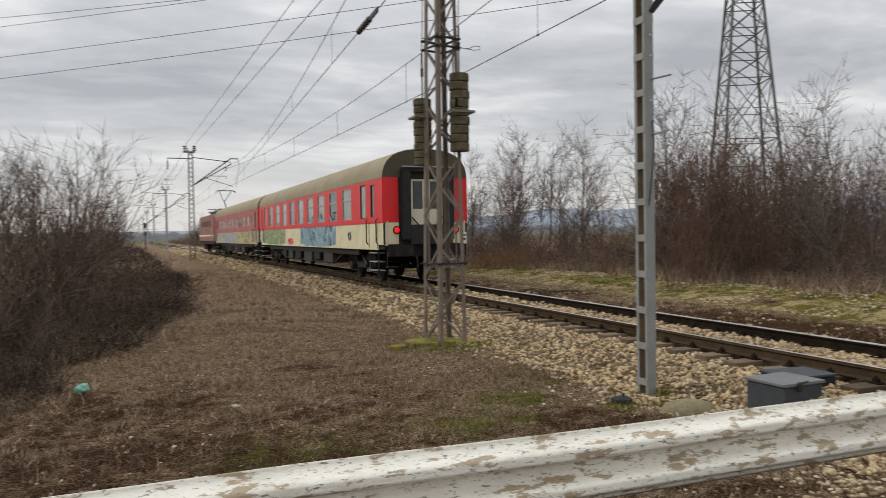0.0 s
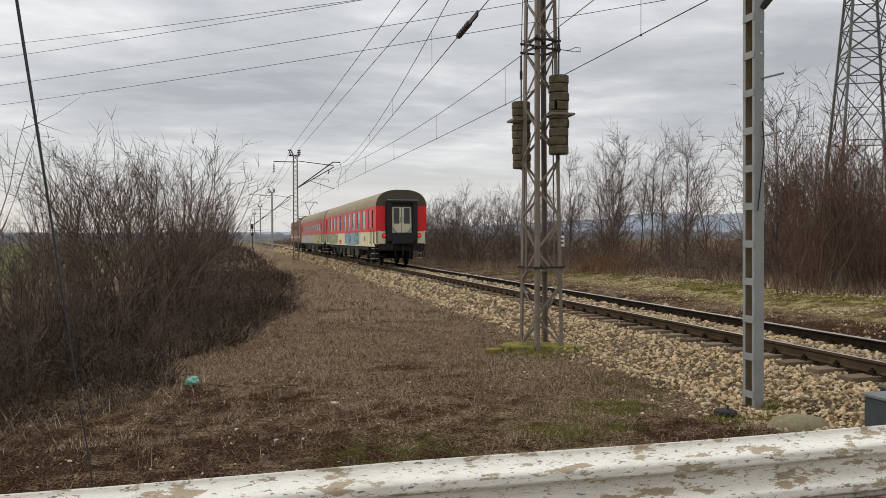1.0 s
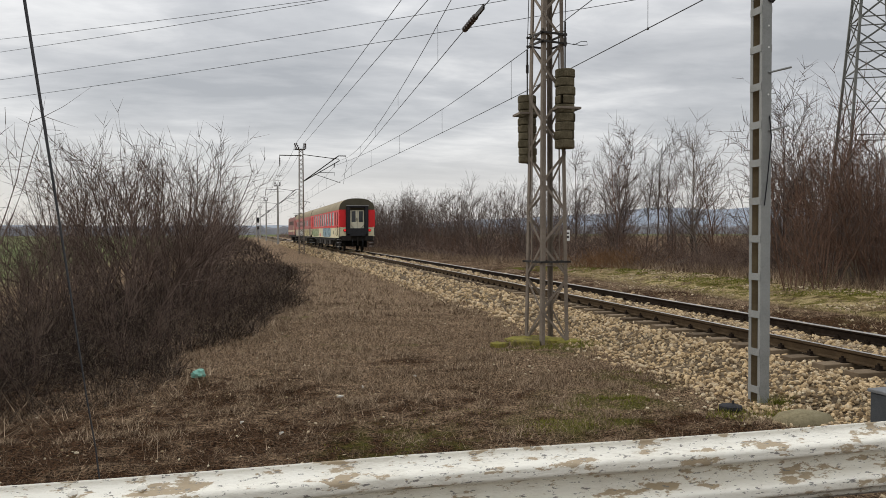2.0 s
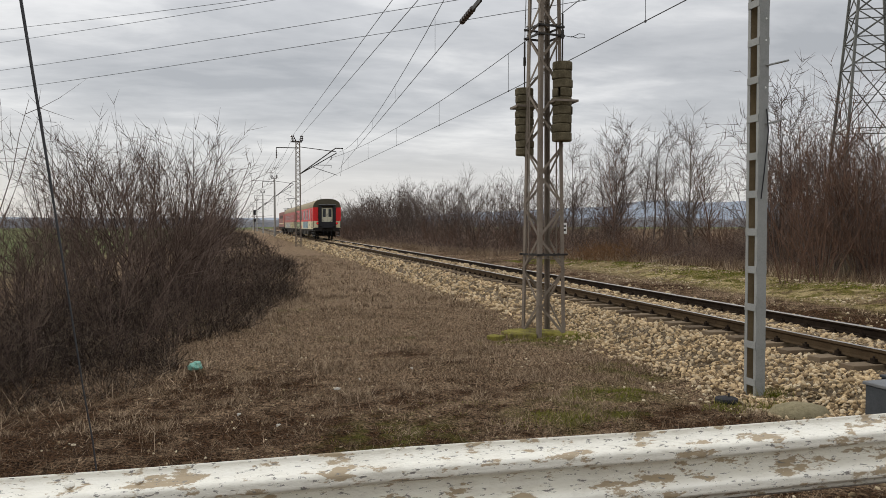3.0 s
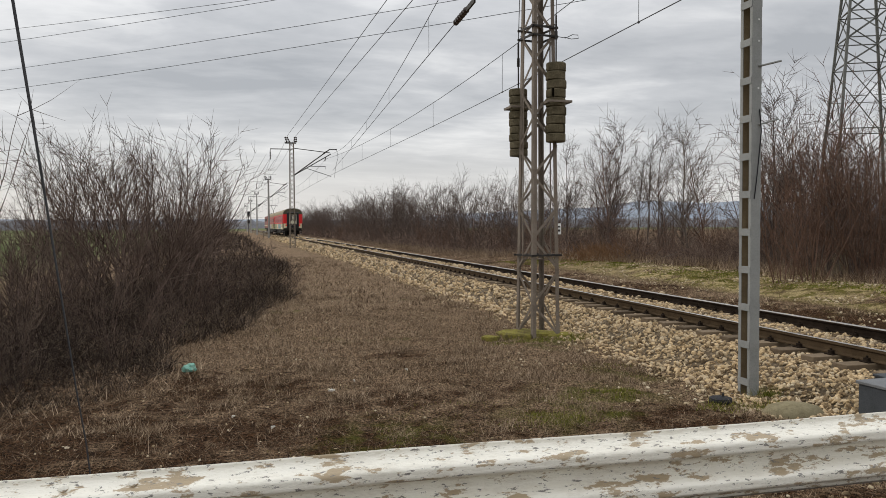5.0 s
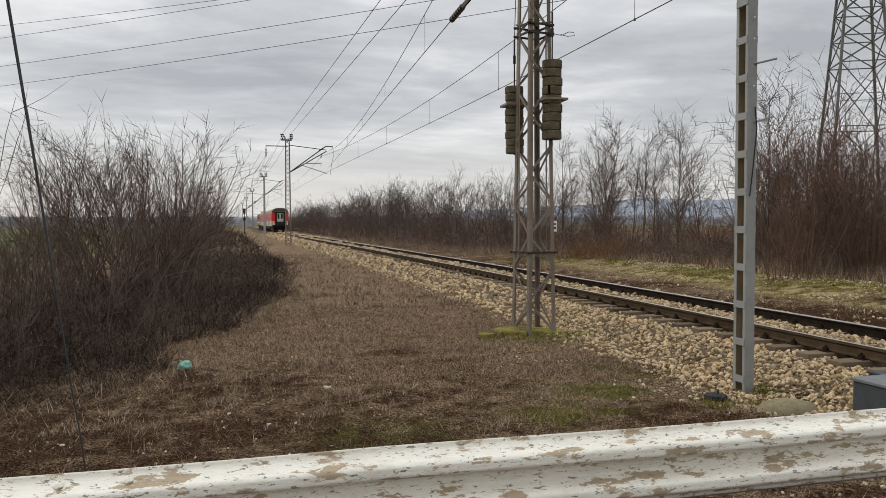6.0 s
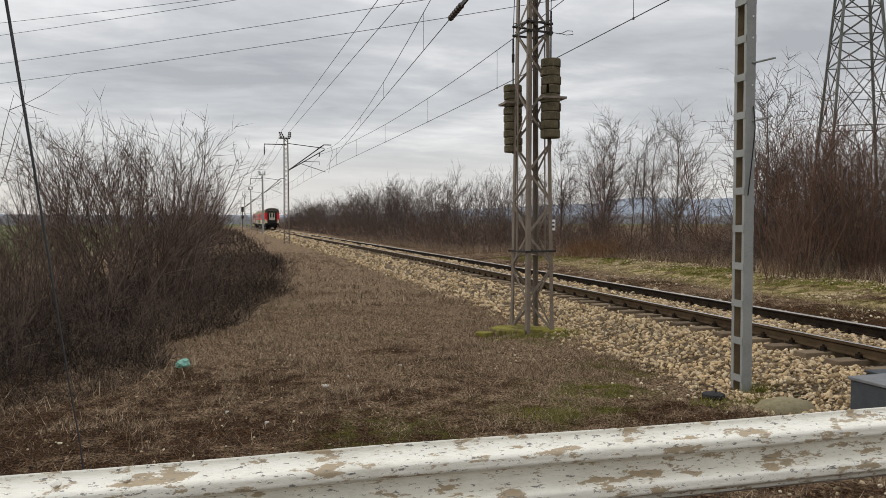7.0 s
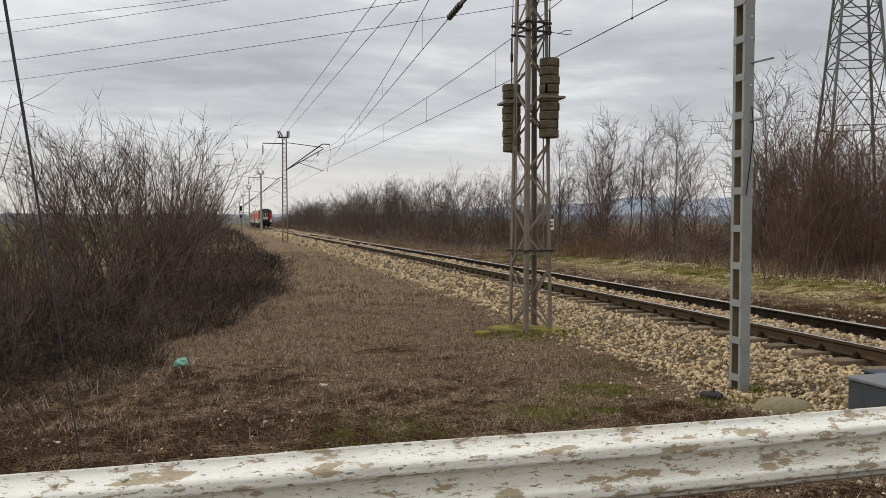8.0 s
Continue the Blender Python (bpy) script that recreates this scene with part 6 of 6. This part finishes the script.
def turf_points(rnd, n, y0, y1, density=True):
    y = y0 + (y1 - y0) * rnd.uniform(0, 1, n) ** 1.3
    lo = np.array([pick(LEFT_EDGE, v) for v in y]) - 1.0
    hi = np.array([line_x(v) for v in y]) - 2.75
    x = lo + (hi - lo) * rnd.uniform(0, 1, n)
    keep = np.array([noise.noise(Vector((a * 0.8, b * 0.8, 9))) + 0.8 * noise.noise(Vector((a * 2.4, b * 2.4, 4))) + 0.5 * noise.noise(Vector((a * 6, b * 6, 2))) for a, b in zip(x, y)])
    keep += 0.30 * np.clip((x + 1.5) / 5.0, 0, 1) + 0.10 * np.clip((y - 6) / 8, 0, 1) - 0.22 - 0.18 * np.clip((8.5 - y) / 3, 0, 1)
    k = keep > rnd.uniform(-0.12, 0.20, n)
    return x[k], y[k]


def build_turf():
    rnd = np.random.default_rng(31)
    parts = []
    for n, y0, y1, h, w in ((260000, 3.2, 11, 0.045, 0.0050), (60000, 3.2, 12, 0.10, 0.004), (190000, 8, 22, 0.065, 0.008), (50000, 18, 50, 0.12, 0.018)):
        x, y = turf_points(rnd, n, y0, y1)
        tuft = np.array([min(2.2, max(0.3, 0.9 + 1.9 * noise.noise(Vector((a * 1.5, b * 1.5, 21))))) for a, b in zip(x, y)])
        parts.append(blades(rnd, x, y, h * tuft * rnd.uniform(0.4, 1.6, len(x)), w * rnd.uniform(0.6, 1.4, len(x)), rnd.choice([0.7, 1.25, 1.35], len(x))))
    # long bleached stems lying about on the turf
    n = 26000
    y = 4.0 + 10 * rnd.uniform(0, 1, n) ** 1.2
    lo, hi = np.array([pick(LEFT_EDGE, v) for v in y]) - 0.6, np.array([line_x(v) for v in y]) - 3.0
    parts.append(blades(rnd, lo + (hi - lo) * rnd.uniform(0, 1, n), y, rnd.uniform(0.06, 0.20, n), 0.0045 * rnd.uniform(0.6, 1.5, n), 1.28))
    # taller tufts along the foot of the thicket
    x, y, inn = scatter(rnd, 9000, 7, 40, LEFT_EDGE, -1, 1.6)
    parts.append(blades(rnd, x + 0.5, y, rnd.uniform(0.12, 0.42, len(x)), 0.006 * rnd.uniform(0.7, 1.6, len(x)), 1.0))
    # straw on the bank across the line
    x, y, inn = scatter(rnd, 16000, 12, 80, RIGHT_EDGE, 1, 1.8)
    parts.append(blades(rnd, x - 0.8, y, rnd.uniform(0.15, 0.6, len(x)), 0.012 * rnd.uniform(0.7, 1.6, len(x)), 0.6))
    n = 36000
    y = rnd.uniform(5, 45, n)
    u = rnd.uniform(2.5, 8.5, n)
    x = np.array([line_x(v) for v in y]) + u
    k = np.array([noise.noise(Vector((a * 0.6, b * 0.4, 5))) + 0.6 * noise.noise(Vector((a * 2, b * 1.2, 3))) for a, b in zip(x, y)]) > rnd.uniform(-0.3, 0.1, n)
    k &= (x < 12.9) | (rnd.uniform(0, 1, n) < 0.10)
    x, y, n = x[k], y[k], int(k.sum())
    parts.append(blades(rnd, x, y, rnd.uniform(0.06, 0.22, n), 0.013 * rnd.uniform(0.7, 1.4, n), 1.1))
    build_grass("dry_grass", STRAW, parts, "short flattened straw-coloured winter grass")
    # the close mat of short dead growth under it all
    mat_parts = []
    for n, y0, y1, h, w in ((120000, 3.8, 10.5, 0.028, 0.0065), (40000, 9.5, 18, 0.040, 0.011)):
        y = y0 + (y1 - y0) * rnd.uniform(0, 1, n) ** 1.15
        lo, hi = np.array([pick(LEFT_EDGE, v) for v in y]) - 0.8, np.array([line_x(v) for v in y]) - 2.7
        x = lo + (hi - lo) * rnd.uniform(0, 1, n)
        mat_parts.append(blades(rnd, x, y, h * rnd.uniform(0.4, 1.7, n), w * rnd.uniform(0.5, 1.4, n), rnd.choice([0.5, 0.9, 1.3], n)))
    build_grass("matted_turf", TURF, mat_parts, "close dark brown mat of short dead growth")
    green = []
    for cx, cy, rx, ry, n, h in ((4.0, 8.35, 0.65, 0.35, 7000, 0.038), (3.2, 7.4, 0.8, 0.4, 5000, 0.04), (4.9, 12.35, 1.1, 0.25, 3500, 0.06), (5.7, 12.6, 0.5, 0.3, 1200, 0.10),
                                 (1.2, 7.0, 0.9, 0.4, 900, 0.03), (2.3, 8.0, 1.2, 0.5, 900, 0.03), (5.0, 9.6, 0.5, 0.7, 1500, 0.04), (5.3, 7.3, 0.5, 0.3, 1200, 0.09), (5.85, 7.6, 0.25, 0.2, 700, 0.16)):
        r, a = np.sqrt(rnd.uniform(0, 1, n)) * rnd.uniform(0.5, 1.0, n), rnd.uniform(0, 6.283, n)
        gx, gy = cx + 1.25 * rx * r * np.cos(a), cy + 1.25 * ry * r * np.sin(a)
        g = np.array([noise.noise(Vector((p * 2.6, q * 2.6, 8))) for p, q in zip(gx, gy)]) > rnd.uniform(-0.35, 0.35, n)
        green.append(blades(rnd, gx[g], gy[g], h * rnd.uniform(0.4, 1.4, g.sum()), 0.007 * rnd.uniform(0.7, 1.4, g.sum()), 0.7))
    n = 42000
    y = rnd.uniform(11, 36, n)
    x = np.array([pick(RIGHT_EDGE, v) for v in y]) - rnd.uniform(0.1, 2.4, n)
    k = np.array([noise.noise(Vector((a * 0.5, b * 0.5, 1))) for a, b in zip(x, y)]) > -0.12
    green.append(blades(rnd, x[k], y[k], rnd.uniform(0.02, 0.06, k.sum()), 0.024 * rnd.uniform(0.7, 1.5, k.sum()), 0.8))
    build_grass("green_grass", GREEN, green, "short yellow-green grass and moss in patches")


def build_pebbles():
    """Pale pebbles strewn over the turf, thicker towards the ballast."""
    rnd = np.random.default_rng(77)
    geo = []
    for i in range(4):
        me = stone_mesh(90 + i, PEBBLE)
        co = np.empty(len(me.vertices) * 3, np.float32)
        me.vertices.foreach_get("co", co)
        geo.append((co.reshape(-1, 3), np.array([p.vertices[:] for p in me.polygons])))
    verts, faces, off = [], [], 0
    for _ in range(5200):
        y = 3.4 + 22 * rnd.uniform() ** 1.6
        u = rnd.uniform()
        hi = line_x(y) - 2.9
        x = hi - (hi - pick(LEFT_EDGE, y)) * u ** 1.9
        if noise.noise(Vector((x * 0.9, y * 0.9, 12))) < rnd.uniform(-0.35, 0.5) * (0.3 + u):
            continue
        r = 0.016 * rnd.uniform(0.4, 1.6) * (1.0 if u > 0.25 else 1.35)
        k = int(rnd.integers(4))
        e = Euler((rnd.uniform(-0.5, 0.5), rnd.uniform(-0.5, 0.5), rnd.uniform(0, 6.28)))
        co = geo[k][0] @ np.array(e.to_matrix(), np.float32).T * r + np.array((x, y, land(x, y) + r * 0.2), np.float32)
        verts.append(co)
        faces.append(geo[k][1] + off)
        off += len(co)
    for i in range(9000):
        y = rnd.uniform(9, 32) if i % 3 == 0 else rnd.uniform(9, 27)
        x = line_x(y) + (rnd.uniform(2.6, 9.0) if i % 3 == 0 else rnd.uniform(4.5, 7.2))
        if noise.noise(Vector((x * 0.7, y * 0.7, 15))) < rnd.uniform(-0.3, 0.4) or x > pick(RIGHT_EDGE, y) + 0.3:
            continue
        r = 0.032 * rnd.uniform(0.4, 1.5)
        k = int(rnd.integers(4))
        e = Euler((rnd.uniform(-0.5, 0.5), rnd.uniform(-0.5, 0.5), rnd.uniform(0, 6.28)))
        co = geo[k][0] @ np.array(e.to_matrix(), np.float32).T * r + np.array((x, y, land(x, y) + r * 0.2), np.float32)
        verts.append(co)
        faces.append(geo[k][1] + off)
        off += len(co)
    me = array_mesh("pebbles", np.concatenate(verts), np.concatenate(faces), PEBBLE, True)
    tagged(part("pebbles", me, None), "pale pebbles strewn over the turf", "pebbles", kind="stuff")


def build_verge_gravel():
    """Tan gravel strewn on the verge between the barrier and the track."""
    rnd = np.random.default_rng(78)
    geo = []
    for i in range(4):
        me = stone_mesh(94 + i, PEBBLE)
        co = np.empty(len(me.vertices) * 3, np.float32)
        me.vertices.foreach_get("co", co)
        geo.append((co.reshape(-1, 3), np.array([p.vertices[:] for p in me.polygons])))
    verts, faces, off = [], [], 0
    for _ in range(3600):
        x, y = rnd.uniform(2.4, 6.4), 2.95 + 5.4 * rnd.uniform() ** 1.3
        if smooth(3.6, 6.0, x - 0.2 * (y - 3)) < rnd.uniform():
            continue
        r = 0.026 * rnd.uniform(0.4, 1.5)
        k = int(rnd.integers(4))
        e = Euler((rnd.uniform(-0.5, 0.5), rnd.uniform(-0.5, 0.5), rnd.uniform(0, 6.28)))
        z = max(land(x, y), bed_height(x - line_x(y)) if x > 5.3 else -1)
        co = geo[k][0] @ np.array(e.to_matrix(), np.float32).T * r + np.array((x, y, z + r * 0.2), np.float32)
        verts.append(co)
        faces.append(geo[k][1] + off)
        off += len(co)
    me = array_mesh("verge_gravel", np.concatenate(verts), np.concatenate(faces), PEBBLE, True)
    tagged(part("verge_gravel", me, None), "tan gravel strewn on the verge behind the barrier", "gravel", kind="stuff")


def build_litter_plants():
    rnd = np.random.default_rng(5)
    # russet bramble across the line
    n = 500
    x, y = 15.6 + rnd.normal(0, 0.8, n), 31.5 + rnd.normal(0, 1.2, n)
    z = np.array([land(a, b) for a, b in zip(x, y)])
    v, f = prisms(strands(rnd, np.stack([x, y, z], 1), rnd.uniform(0.5, 1.1, n), rnd.uniform(0.4, 1.4, n), np.full(n, 0.012)))
    tagged(part("bramble", array_mesh("bramble", v, f, RUSTLEAF), None), "russet dry bramble tangle on the bank", "bramble", kind="stuff")
    # dark heap of cuttings and a small dead bush on the turf
    n = 260
    x, y = 0.95 + rnd.normal(0, 0.35, n), 36.5 + rnd.normal(0, 0.7, n)
    z = np.array([land(a, b) for a, b in zip(x, y)])
    v, f = prisms(strands(rnd, np.stack([x, y, z], 1), rnd.uniform(0.3, 0.8, n), rnd.uniform(0.5, 1.6, n), np.full(n, 0.02)))
    tagged(part("brush_heap", array_mesh("brush_heap", v, f, BRUSH), None), "dark heap of cut brushwood lying on the turf", "brush heap", kind="stuff")
    plant("dead_bush", shrubs[0], pose(1.35, 25.5, land(1.35, 25.5) - 0.03), 0.22, "small dead bush standing on the turf", "bush", "")
    s = Shape().rod([(15.2, 27.5, 0.50), (15.9, 27.7, 0.62), (16.6, 27.6, 0.80), (16.9, 27.6, 0.95)], [0.045, 0.04, 0.03, 0.015], 7)
    tagged(part("fallen_branch", s, TWIG_PALE), "pale fallen branch lying on the bank", "branch")
    n = 60
    x, y = 17.0 + rnd.normal(0, 0.10, n), 19.0 + rnd.normal(0, 0.10, n)
    z = np.array([land(a, b) for a, b in zip(x, y)])
    v, f = prisms(strands(rnd, np.stack([x, y, z], 1), rnd.uniform(0.6, 1.15, n), rnd.uniform(0.1, 0.5, n), np.full(n, 0.008), twigs=1))
    tagged(part("reed_tuft", array_mesh("reed_tuft", v, f, REED), None), "pale bent dry reed tuft on the bank", "reed", kind="stuff")
    # crow's nest of sticks in the scrub
    n = 260
    c = np.array([20.72, 26.0, 3.61])
    o = rnd.normal(0, 0.16, (n, 3))
    seg = np.concatenate([c + o - rnd.normal(0, 0.22, (n, 3)), c + o + rnd.normal(0, 0.22, (n, 3)), np.full((n, 2), 0.012)], 1)
    v, f = prisms(seg)
    tagged(part("bird_nest", array_mesh("bird_nest", v, f, BRUSH), None), "dark bird nest of sticks held in bare branches", "nest", kind="stuff")


REED = material("pale_reed", [(0.30, 0.24, 0.16), (0.45, 0.38, 0.27)], 2, 0.9, 0, 0, 9)
plant_scrub()
build_turf()
build_pebbles()
build_verge_gravel()
build_litter_plants()
build_sleepers(track)
build_stones(ballast)
motions()
